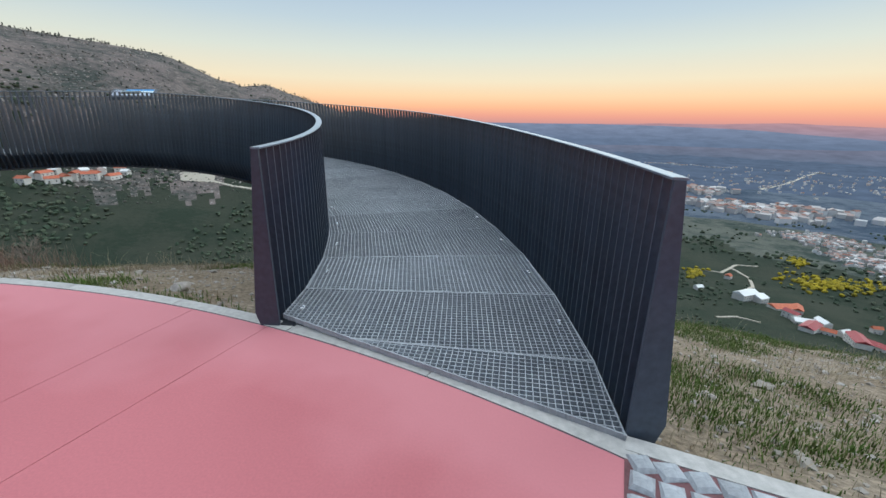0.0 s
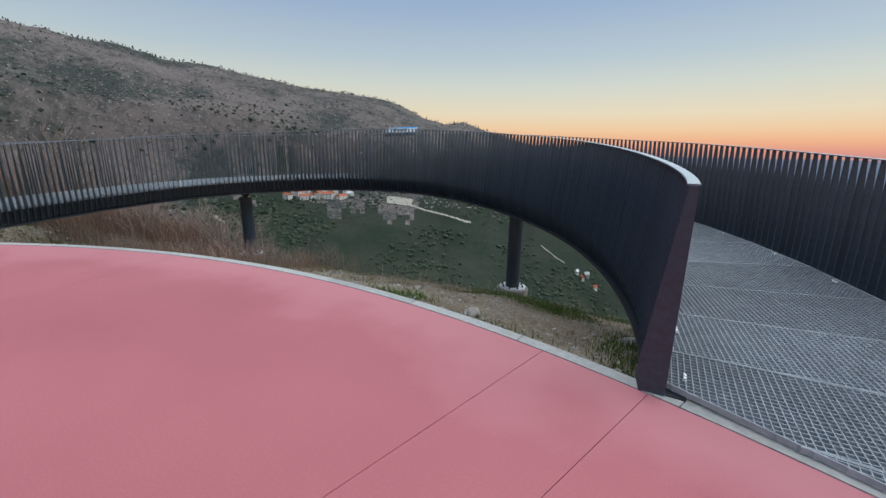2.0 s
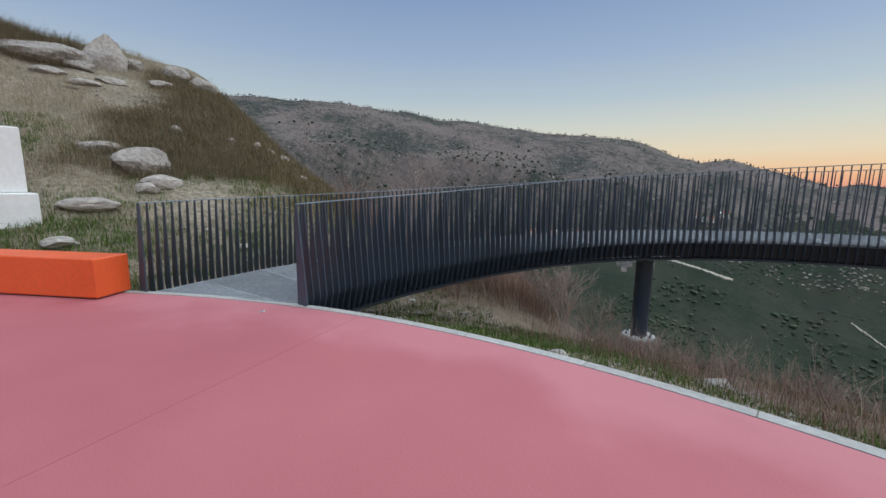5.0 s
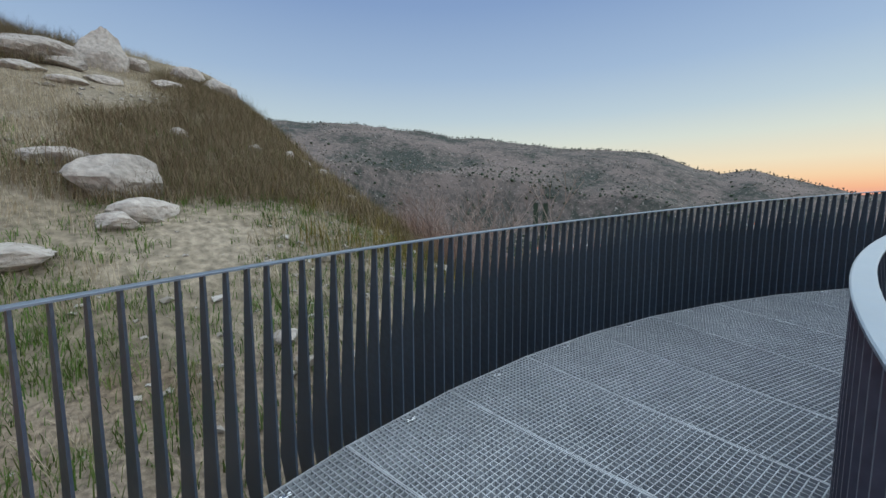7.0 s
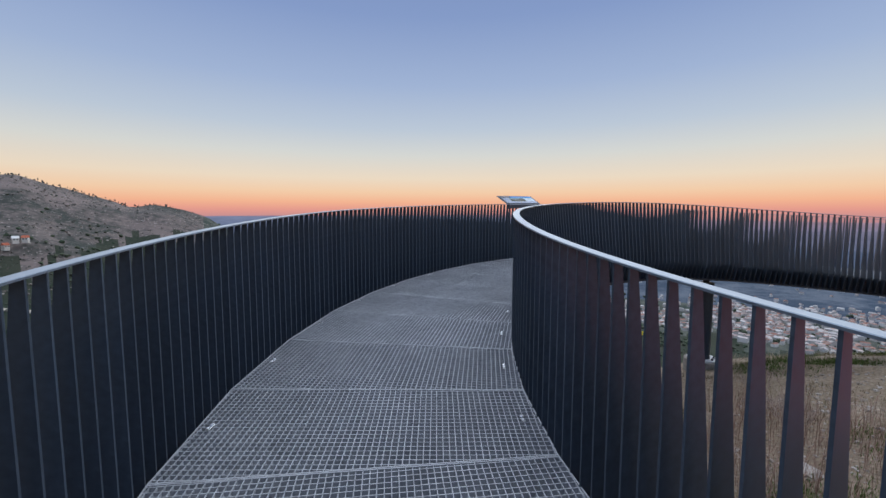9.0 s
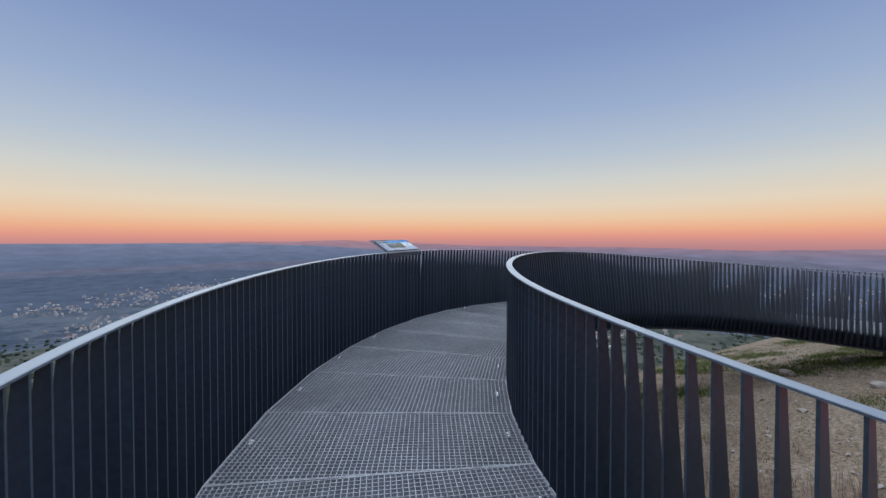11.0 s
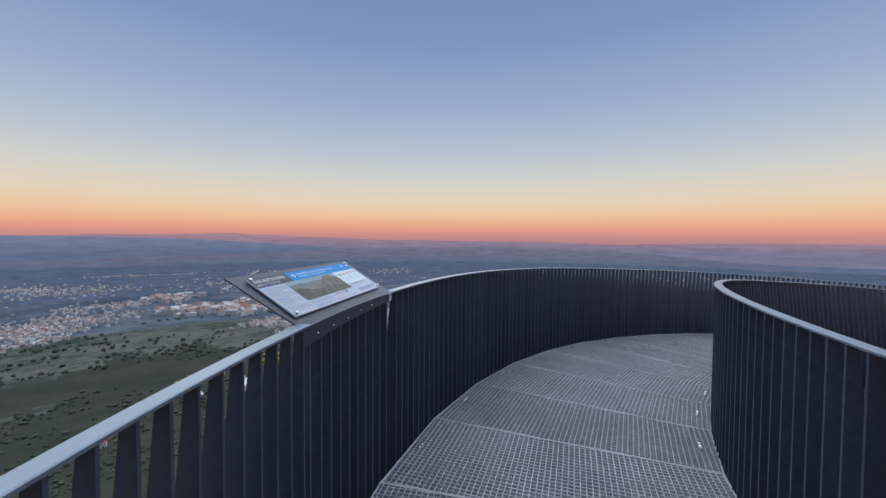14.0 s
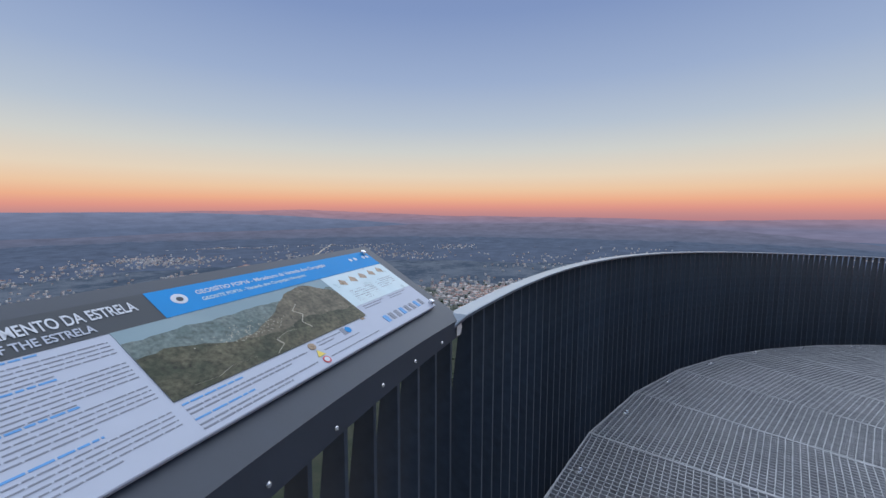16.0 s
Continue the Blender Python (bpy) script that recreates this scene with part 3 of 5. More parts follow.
def bar(b, p, q, t, h, top=0.0):
    """A flat bar on edge from p to q, its top on the deck."""
    dx, dy = q[0] - p[0], q[1] - p[1]
    n = math.hypot(dx, dy) or 1
    ox, oy = -dy / n * t / 2, dx / n * t / 2
    z0, z1 = deck_z(*p) + top, deck_z(*q) + top
    v = [(p[0] - ox, p[1] - oy, z0 - h), (q[0] - ox, q[1] - oy, z1 - h), (q[0] + ox, q[1] + oy, z1 - h), (p[0] + ox, p[1] + oy, z0 - h),
         (p[0] - ox, p[1] - oy, z0), (q[0] - ox, q[1] - oy, z1), (q[0] + ox, q[1] + oy, z1), (p[0] + ox, p[1] + oy, z0)]
    b.add(v, [(4, 5, 6, 7), (0, 1, 5, 4), (1, 2, 6, 5), (2, 3, 7, 6), (3, 0, 4, 7), (3, 2, 1, 0)])


def inner_deg(outer_deg):
    """The angle on the inner edge on the same spoke as one on the outer edge."""
    x, y = edge(True, outer_deg)
    return math.degrees(math.atan2(y - IN_C[1], x - IN_C[0]))


clip_b = Build()
clip_b.box(-.032, -.012, 0, .032, .012, .006, bev=.002)
clip_b.turned([(.011, .004), (.011, .014), (.008, .017)], 8, Matrix.Translation((-.02, 0, 0)))
clip_b.turned([(.011, .004), (.011, .014), (.008, .017)], 8, Matrix.Translation((.02, 0, 0)))
clip_me = None
bounds = SEAMS + [213.5]
CELL = .034
for a, b_ in zip(bounds, bounds[1:]):
    poly = [edge(True, a, .0), edge(True, b_, .0), edge(False, inner_deg(b_), .0), edge(False, inner_deg(a), .0)]
    mid = (sum(p[0] for p in poly) / 4, sum(p[1] for p in poly) / 4)
    # end panels stop at the kerb
    dx, dy = mid[0] - PLAZA_C[0], mid[1] - PLAZA_C[1]
    if math.hypot(dx, dy) < PLAZA_R + 1.6:
        c1, c2 = (edge(True, OUT_ENDS[1]), edge(False, IN_ENDS[1])) if mid[0] > -6 else (edge(True, OUT_ENDS[0]), edge(False, IN_ENDS[0]))
        on_kerb = []
        for c in (c1, c2):
            kx, ky = c[0] - PLAZA_C[0], c[1] - PLAZA_C[1]
            kn = math.hypot(kx, ky)
            on_kerb.append((PLAZA_C[0] + kx / kn * (PLAZA_R + .004), PLAZA_C[1] + ky / kn * (PLAZA_R + .004)))
        c1, c2 = on_kerb
        ex, ey = c2[0] - c1[0], c2[1] - c1[1]
        nn = math.hypot(ex, ey)
        nx, ny = -ey / nn, ex / nn
        if nx * (mid[0] - PLAZA_C[0]) + ny * (mid[1] - PLAZA_C[1]) < 0:
            nx, ny = -nx, -ny
        poly = cut(poly, c1[0], c1[1], nx, ny)
    if len(poly) < 3:
        continue
    m_deg = radians((a + b_) / 2)
    ur, ut = (math.cos(m_deg), math.sin(m_deg)), (-math.sin(m_deg), math.cos(m_deg))
    gap = .003
    bb = Build()
    k0 = [(p[0] - mid[0]) * ut[0] + (p[1] - mid[1]) * ut[1] for p in poly]
    k1 = [(p[0] - mid[0]) * ur[0] + (p[1] - mid[1]) * ur[1] for p in poly]
    for k in np.arange(math.ceil(min(k0) / CELL) * CELL, max(k0), CELL):
        s = clip_line(poly, (mid[0] + ut[0] * k, mid[1] + ut[1] * k), ur)
        if s:
            o = (mid[0] + ut[0] * k, mid[1] + ut[1] * k)
            bar(bb, (o[0] + ur[0] * s[0], o[1] + ur[1] * s[0]), (o[0] + ur[0] * s[1], o[1] + ur[1] * s[1]), .0050, .034)
    for k in np.arange(math.ceil(min(k1) / CELL) * CELL, max(k1), CELL):
        s = clip_line(poly, (mid[0] + ur[0] * k, mid[1] + ur[1] * k), ut)
        if s:
            o = (mid[0] + ur[0] * k, mid[1] + ur[1] * k)
            bar(bb, (o[0] + ut[0] * s[0], o[1] + ut[1] * s[0]), (o[0] + ut[0] * s[1], o[1] + ut[1] * s[1]), .0046, .030, -.001)
    for p, q in zip(poly, poly[1:] + poly[:1]):
        e = ((q[1] - p[1]), -(q[0] - p[0]))
        n_ = math.hypot(*e) or 1
        i_ = (-e[0] / n_ * .005, -e[1] / n_ * .005)
        bar(bb, (p[0] + i_[0], p[1] + i_[1]), (q[0] + i_[0], q[1] + i_[1]), .0075, .032, .0012)
    panel = bb.ob("grating_panel", M_GRATE, deck)
    for outer in (True, False):
        dg = (a + b_) / 2 if outer else inner_deg((a + b_) / 2)
        if a < -6 or b_ > 211:
            continue
        x, y = edge(outer, dg, -.09)
        if clip_me is None:
            c = clip_b.ob("fixing_clip", M_CLIP, deck, "bright stainless fixing clip")
            clip_me = c.data
        else:
            c = shared("fixing_clip", clip_me, deck)
        c.matrix_basis = pose(x, y, deck_z(x, y) + .001, 0, 0, dg + 90)


SIGN_SPAN = (97.0, 103.6)


def notch(outer, a):
    """How far the railing is lowered, under the sign."""
    return .03 if outer and SIGN_SPAN[0] < a < SIGN_SPAN[1] else 0.0


def strip(outer, sections, step, top=False):
    """A bar that runs along an edge of the deck; sections: (off, dz) round its profile."""
    angs = even(outer, step)
    vs, fs = [], []
    n = len(sections)
    for a in angs:
        zx, zy = edge(outer, a)
        z = deck_z(zx, zy) - (notch(outer, a) if top else 0)
        for off, dz in sections:
            x, y = edge(outer, a, off + (.9 * notch(outer, a) if top else 0))
            vs.append((x, y, z + dz))
    for i in range(len(angs) - 1):
        for k in range(n):
            fs.append((i * n + k, i * n + (k + 1) % n, i * n + n + (k + 1) % n, i * n + n + k))
    fs += [tuple(range(n)), tuple(range((len(angs) - 1) * n, len(angs) * n))]
    return vs, fs


for outer in (True, False):
    vs, fs = strip(outer, [(-.10, -.24), (-.004, -.24), (-.004, -.036), (-.10, -.036)], .25)
    mesh_ob("edge_beam", vs, fs, M_BEAM, deck, "dark steel edge beam")
    vs, fs = strip(outer, [(-.10, -.292), (.100, -.292), (.100, -.266), (-.10, -.266)], .25)
    mesh_ob("bottom_flange", vs, fs, M_BEAM, deck, "dark steel flange under the fins")
vs, fs = strip(True, [(-1.35, -.34), (-.75, -.34), (-.75, -.06), (-1.35, -.06)], .3)
mesh_ob("spine_beam", vs, fs, M_BEAM, deck, "dark steel box girder under the deck")
for a in [s for s in SEAMS if -4 < s < 203]:
    cb = Build()
    bar(cb, edge(True, a, -.11), edge(False, inner_deg(a), -.11), .05, .16, -.036)
    cb.ob("cross_beam", M_BEAM, deck)


# ---------------------------------------------------------------- railings
def railing(outer, name, label):
    rail = thing(name, (0, 0, 0), label, "railing")
    prof = [(0, -.27), (.055, -.27), (.150, .04), (.036, RAIL - .010), (0, RAIL - .010)]
    t = .005
    vs = [(u, -t, z) for u, z in prof] + [(u, t, z) for u, z in prof]
    n = len(prof)
    fs = [tuple(range(n)), tuple(range(2 * n - 1, n - 1, -1))] + [(i, n + i, n + (i + 1) % n, (i + 1) % n) for i in range(n)]
    first = low = None
    vs_low = [(u, v, z - (.034 if z > .5 else 0)) for u, v, z in vs]
    angs = even(outer, .0905)
    r2 = random.Random(9 if outer else 10)
    for k, a in enumerate(angs):
        x, y = edge(outer, a)
        x2, y2 = edge(outer, a + .2)
        tang = math.degrees(math.atan2(y2 - y, x2 - x))
        rz = tang - 90 if outer else tang + 90
        under = notch(outer, a + .35) or notch(outer, a - .35)
        x, y = edge(outer, a, .024 if under else 0)
        m = pose(x, y, deck_z(x, y), 0, 0, rz + r2.uniform(-.25, .25))
        if under:
            if low is None:
                low = mesh_ob("fin", vs_low, fs, M_FIN, rail)
                low.matrix_basis = m
            else:
                shared("fin", low.data, rail, m)
        elif first is None:
            o = mesh_ob("fin", vs, fs, M_FIN, rail)
            first = o.data
            o.matrix_basis = m
        else:
            shared("fin", first, rail, m)
    sv, sf = strip(outer, [(-.006, RAIL - .010), (.050, RAIL - .010), (.050, RAIL - .002), (.046, RAIL), (-.002, RAIL), (-.006, RAIL - .002)], .05 if outer else .12, True)
    mesh_ob("handrail", sv, sf, M_CAP, rail, "flat pale steel handrail strip")
    for w in (0, 1):
        a = (OUT_ENDS if outer else IN_ENDS)[w]
        x, y = edge(outer, a)
        x2, y2 = edge(outer, a + .2)
        tang = math.degrees(math.atan2(y2 - y, x2 - x))
        rz = tang - 90 if outer else tang + 90
        ev = [(u + du, s * .009, z) for s in (-1, 1) for (u, z), du in zip(prof, (-.002, .003, .003, .003, -.002))]
        o = mesh_ob("end_plate", ev, fs, M_FIN, rail, "solid dark end plate")
        o.matrix_basis = pose(x, y, deck_z(x, y), 0, 0, rz)
    return rail


railing(True, "outer_railing", "outer railing of close-set dark steel fins with a flat handrail")
railing(False, "inner_railing", "inner railing of close-set dark steel fins with a flat handrail")


# ---------------------------------------------------------------- columns
def column(x, y, foot):
    top = deck_z(*edge(True, math.degrees(math.atan2(y - OUT_C[1], x - OUT_C[0])))) - .34
    c = thing("support_column", (x, y, foot), "round dark steel column on a bolted white base plate and concrete footing", "column", "columns under the walkway")
    b = Build()
    b.turned([(.34, -.7), (.34, .0), (.325, .015), (0.30, .016)], 32)
    b.ob("footing", M_FOOTING, c, "round concrete footing", smooth=False)
    b = Build()
    b.turned([(.285, .014), (.285, .042), (.28, .046), (.13, .046)], 32)
    b.ob("base_plate", M_WHITE, c, "pale round steel base plate")
    b = Build()
    h = top - foot - .14
    b.turned([(.15, .04), (.15, h - .03), (.155, h - .03), (.155, h), (.05, h)], 28)
    b.ob("shaft", M_FIN, c)
    b = Build()
    b.turned([(.06, h), (.06, h + .05), (.09, h + .05), (.09, h + .09), (.05, h + .09), (.05, h + .16)], 16)
    b.box(-.13, -.05, h + .09, .13, .05, h + .125, bev=.006)
    b.ob("bearing", M_BEAM, c, "dark pin bearing on the column head")
    first = None
    for i in range(8):
        q = pose(.225 * math.cos(i * math.pi / 4), .225 * math.sin(i * math.pi / 4), .046)
        if first is None:
            bb = Build()
            bb.turned([(.024, 0), (.024, .018), (.012, .018), (.012, .045), (.008, .048)], 6)
            o = bb.ob("bolt", M_BEAM, c)
            first = o.data
            o.matrix_basis = q
        else:
            shared("bolt", first, c, q)
    return c


column(-10.55, 6.98, -1.50)
column(-3.71, 8.14, -1.66)

# ---------------------------------------------------------------- information sign on the outer railing
SB, SX, SY = Vector((-7.909, 9.476, 1.676)), Vector((0.9874, 0.1569, 0.0184)), Vector((-0.1440, 0.8456, 0.5140))
SY = (SY - SX * SY.dot(SX)).normalized()
SN = SX.cross(SY)
SIGN_W, SIGN_D = .928, .366
SM = Matrix((SX, SY, SN)).transposed().to_4x4()
SM.translation = SB + SN * .008 - SY * .006
sign = new("information_sign")
sign.matrix_basis = SM
tagged(sign, "sloping dark metal sign with a white and blue printed panel", "sign")


def flat_poly(name, poly, z, m, parent, label="", thick=.0012):
    n = len(poly)
    vs = [(x, y, z) for x, y in poly] + [(x, y, z + thick) for x, y in poly]
    fs = [tuple(range(n - 1, -1, -1)), tuple(range(n, 2 * n))] + [(i, (i + 1) % n, n + (i + 1) % n, n + i) for i in range(n)]
    return mesh_ob(name, vs, fs, m, parent, label)


def rect(x0, y0, x1, y1):
    return [(x0, y0), (x1, y0), (x1, y1), (x0, y1)]


# folded plate: sloping top and a skirt that follows the railing
sk = SM.inverted()
front = []
for k in np.linspace(0, 1, 13):
    front.append((-.008 + (SIGN_W + .008) * k, .001 + .013 * (4 * k * (1 - k)) - .006 * k))
b = Build()
n = len(front)
back = [(SIGN_W, SIGN_D), (-.045, SIGN_D + .012)]
top = [(x, y, .0) for x, y in front + back]
low = [(x, y, -.006) for x, y in front + back]
m_ = len(top)
b.add(top + low, [tuple(range(m_)), tuple(range(2 * m_ - 1, m_ - 1, -1))] + [(i, m_ + i, m_ + (i + 1) % m_, (i + 1) % m_) for i in range(m_)])
b.ob("top_plate", M_SIGNBASE, sign, "sloping anthracite metal plate")
down = (sk.to_3x3() @ Vector((0, 0, -1)))
outw = (sk.to_3x3() @ Vector((.09, -.99, 0))).normalized() * -1
b = Build()
sv, sf = [], []
for x, y in front:
    p = Vector((x, y, -.001))
    drop = .074 - .028 * x / SIGN_W
    sv += [p, p + down * drop, p + down * drop + outw * .005, p + outw * .005]
for i in range(n - 1):
    for k in range(4):
        sf.append((i * 4 + k, i * 4 + (k + 1) % 4, i * 4 + 4 + (k + 1) % 4, i * 4 + 4 + k))
sf += [(3, 2, 1, 0), tuple(range(4 * n - 4, 4 * n))]
b.add(sv, sf)
b.ob("skirt", M_SIGNBASE, sign, "folded dark skirt over the handrail")
bolt_me = None
for k in (1.5, 3.2, 5, 6.8, 8.5, 10.3):
    i = int(k)
    p = Vector((*front[i], 0)) + (Vector((*front[i + 1], 0)) - Vector((*front[i], 0))) * (k - i) + down * (.046 if i % 2 else .034)
    mm = Matrix.Translation(p) @ (-outw).to_track_quat("Z", "Y").to_matrix().to_4x4()
    if bolt_me is None:
        bb = Build()
        bb.turned([(.0045, -.001), (.0045, .0015), (.003, .0035)], 10)
        o = bb.ob("rivet", M_CLIP, sign, "small bright rivet")
        bolt_me = o.data
        o.matrix_basis = mm
    else:
        shared("rivet", bolt_me, sign, mm)
st = Build()
e0 = Vector((*front[11], 0))
ex = (Vector((*front[12], 0)) - e0).normalized()
o3 = Vector((*front[12], 0)) - ex * .040 - outw * .003
st.add([o3, o3 + ex * .026, o3 + ex * .034 + down * .026, o3 + ex * .02 + down * .044, o3 - ex * .002 + down * .041], [(0, 1, 2, 3, 4)])
st.ob("sticker", M_WHITE, sign, "torn white sticker")

# printed panel
P0, P1, Q0, Q1 = .022, .868, .064, .335
PW, PH = P1 - P0, Q1 - Q0
b = Build()
b.box(0, 0, 0, PW, PH, .008, bev=.0015)
panel = b.ob("board", M_PAPER, sign, "white printed panel board")
panel.matrix_basis = Matrix.Translation((P0, Q0, .004))


def print_(name, s0, q0, s1, q1, m, z=.0082, label=""):
    return flat_poly(name, rect(s0 * PW, q0 * PH, s1 * PW, q1 * PH), z, m, panel, label, .0004)


print_("title_field", .003, .755, .295, .994, M_PGREY)
flat_poly("blue_band", [(.288 * PW, .99 * PH), (.288 * PW, .757 * PH), (.996 * PW, .757 * PH), (.996 * PW, .99 * PH)], .0088, M_PBLUE, panel, "printed blue heading band", .0004)
print_("photo_sky", .199, .60, .695, .755, M_SKYPRINT)


def photo_layer(name, crest, z, m, label):
    """A printed layer of the photograph: its lower edge at the photo's foot, its crest given as (s, q) stops."""
    xs = np.linspace(.199, .695, 34)
    ys = np.interp(xs, *zip(*crest)) + .012 * fbm(xs * 40, xs * 0, 57) + .005 * fbm(xs * 140, xs * 0, 58)
    flat_poly(name, [(.199 * PW, .232 * PH), (.695 * PW, .232 * PH)] + [(x * PW, min(float(y), .753) * PH) for x, y in zip(xs[::-1], ys[::-1])], z, m, panel, label, .0002)


photo_layer("photo_plain", [(.199, .655), (.40, .66), (.55, .65), (.695, .64)], .0087, M_PLAINPRINT, "printed hazy plain in the photograph")
photo_layer("photo_ridge", [(.199, .42), (.40, .46), (.47, .54), (.52, .66), (.585, .735), (.625, .73), (.66, .66), (.695, .56)], .0090, M_RIDGEPRINT, "printed mountain ridge in the photograph")
photo_layer("photo_landscape", [(.199, .53), (.25, .55), (.31, .48), (.40, .42), (.46, .38), (.52, .44), (.60, .40), (.695, .36)], .0093, M_HILLPRINT, "printed green slopes in the photograph")
r5 = random.Random(12)
specks = Build()
for _ in range(110):
    u, v = r5.gauss(.395, .045), r5.gauss(.47, .035)
    if .205 < u < .69:
        specks.box(u * PW, v * PH, .0097, u * PW + r5.uniform(.0008, .0024), v * PH + r5.uniform(.0007, .0016), .0099)
specks.ob("photo_houses", M_PATHPRINT, panel, "printed pale houses in the photograph")
print_("map_field", .695, .35, .996, .755, M_MAPPRINT)
ROADS = [[(.40, .24), (.43, .29), (.425, .34), (.46, .37), (.485, .36)], [(.525, .33), (.515, .40), (.535, .46), (.52, .52), (.545, .57)], [(.24, .27), (.28, .26), (.31, .29), (.36, .28)]]
for (x0, y0), (x1, y1) in [leg for road in ROADS for leg in zip(road, road[1:])]:
    flat_poly("photo_road", [(x0 * PW - .0010, y0 * PH), (x0 * PW + .0010, y0 * PH), (x1 * PW + .0009, y1 * PH), (x1 * PW - .0009, y1 * PH)], .0097, M_PATHPRINT, panel, "", .0002)
for i in range(5):
    x0 = .735 + .05 * i
    flat_poly("relief_block", [(x0 * PW, .63 * PH + .002 * i), ((x0 + .026) * PW, .60 * PH + .002 * i), ((x0 + .03) * PW, .655 * PH + .002 * i), ((x0 + .012) * PW, .69 * PH + .002 * i)], .0088, M_BROWNPRINT, panel, "", .0003)


def lines(x0, x1, y_top, rows, pitch, m, h=.0024, ragged=.5, seed=0):
    """Small print as plain bars, cut into words."""
    r = random.Random(seed)
    b = Build()
    for i in range(rows):
        y = y_top * PH - i * pitch
        end = x1 if i < rows - 1 else x0 + (x1 - x0) * ragged
        x = x0 * PW
        while x < end * PW:
            w = r.uniform(.006, .022)
            b.box(x, y - h, .0083, min(x + w, end * PW), y, .0086)
            x += w + .0022
    return b.ob("small_print", m, panel)


TXT = [(.765, "b"), (.72, "t", 5), (.60, "b"), (.565, "t", 6), (.425, "b"), (.39, "t", 5), (.245, "b"), (.21, "t", 5)]
for i, row in enumerate(TXT):
    if row[1] == "b":
        lines(.014, .11, row[0] - .02, 1, .005, M_BLUEINK, .0028, 1, i)
    else:
        lines(.014, .188, row[0] - .015, row[2], .0072, M_INK, .0017, .55, i)
lines(.205, .31, .205, 1, .006, M_BLUEINK, .0028, 1, 21)
lines(.205, .455, .17, 2, .0072, M_INK, .0026, .8, 22)
lines(.205, .31, .105, 1, .006, M_BLUEINK, .0028, 1, 23)
lines(.205, .455, .07, 2, .0072, M_INK, .0026, .7, 24)
lines(.495, .575, .20, 2, .007, M_INK, .0022, .6, 25)
lines(.495, .62, .125, 1, .007, M_INK, .0022, 1, 26)
lines(.495, .68, .06, 1, .007, M_INK, .0022, 1, 27)
lines(.735, .85, .53, 6, .007, M_INK, .0018, .6, 28)
lines(.87, .97, .56, 5, .007, M_INK, .0018, .6, 29)
lines(.72, .82, .33, 2, .007, M_INK, .0022, .8, 30)
lines(.85, .95, .33, 2, .007, M_INK, .0022, .7, 31)


def disc(name, s, q, r, m, z=.0088, n=20):
    flat_poly(name, [(s * PW + r * math.cos(2 * math.pi * i / n), q * PH + r * math.sin(2 * math.pi * i / n)) for i in range(n)], z, m, panel, "", .0004)


disc("heading_badge", .335, .885, .0125, M_WHITEINK, .0094)
disc("badge_mark", .335, .880, .0055, M_PGREY, .0099)
disc("warning_badge", .476, .185, .008, M_BROWNPRINT)
flat_poly("warning_triangle", [(.466 * PW, .09 * PH), (.488 * PW, .09 * PH), (.477 * PW, .145 * PH)], .0088, M_YELLOWPRINT, panel, "", .0004)
disc("warning_badge", .478, .05, .008, M_REDPRINT)
disc("badge_centre", .478, .05, .0055, M_WHITEINK, .0093)
disc("blue_badge", .60, .185, .008, M_PBLUE)
for s in (.885, .91, .955, .975):
    disc("logo_mark", s, .90, .006, M_WHITEINK, .0094)
for i in range(8):
    print_("logo_block", .74 + .029 * i, .08, .757 + .029 * i, .16, M_INK if i % 3 else M_BLUEINK, .0084)
print_("code_block", .578, .155, .592, .22, M_INK, .0084)
print_("code_block", .668, .21, .682, .275, M_BROWNPRINT, .0084)


def lettering(text, s, q, size, m, width=None):
    cu = bpy.data.curves.new("lettering", "FONT")
    cu.body, cu.size, cu.extrude, cu.offset = text, size, .0002, size * .016
    tmp = new("tmp_text", cu)
    bpy.context.view_layer.update()
    me = bpy.data.meshes.new_from_object(tmp.evaluated_get(bpy.context.evaluated_depsgraph_get()))
    bpy.data.objects.remove(tmp)
    xs = [v.co.x for v in me.vertices]
    k = width / (max(xs) - min(xs)) if width else 1
    for v in me.vertices:
        v.co.x *= k
    me.materials.clear()
    me.materials.append(m)
    o = new("lettering", me)
    o.parent = panel
    o.matrix_basis = Matrix.Translation((s * PW, q * PH, .0094))


lettering("LEVANTAMENTO DA ESTRELA", .012, .868, .029, M_WHITEINK, .248 * PW)
lettering("UPLIFT OF THE ESTRELA", .012, .785, .02, M_PAPER, .175 * PW)
lettering("GEOSSÍTIO POP16 - Miradouro da Varanda dos Carquejais", .372, .89, .0145, M_WHITEINK, .39 * PW)
lettering("GEOSITE POP16 - Varanda dos Carquejais Viewpoint", .372, .825, .0115, M_MAPPRINT, .29 * PW)
pin = None
for s, q in ((.012, .955), (.975, .955), (.02, .05), (.985, .05)):
    if pin is None:
        bb = Build()
        bb.turned([(.0075, 0), (.0075, .009), (.006, .011)], 14)
        o = bb.ob("stand_off_screw", M_CLIP, panel, "round steel stand-off screw", smooth=False)
        pin = o.data
    else:
        o = shared("stand_off_screw", pin, panel)
    o.matrix_basis = Matrix.Translation((s * PW, q * PH, .008))


# ---------------------------------------------------------------- benches and white post
def bench(x, y, rz, length, name_label):
    o = thing("bench", (x, y, 0), name_label, "bench", "orange block benches", rz=rz)
    b = Build()
    b.box(0, 0, .02, length, .42, .465, bev=.012)
    b.ob("block", M_ORANGE, o)
    b = Build()
    b.box(.04, .04, -.01, length - .04, .38, .022)
    b.ob("plinth", M_DARK, o, "dark recessed plinth")
    return o


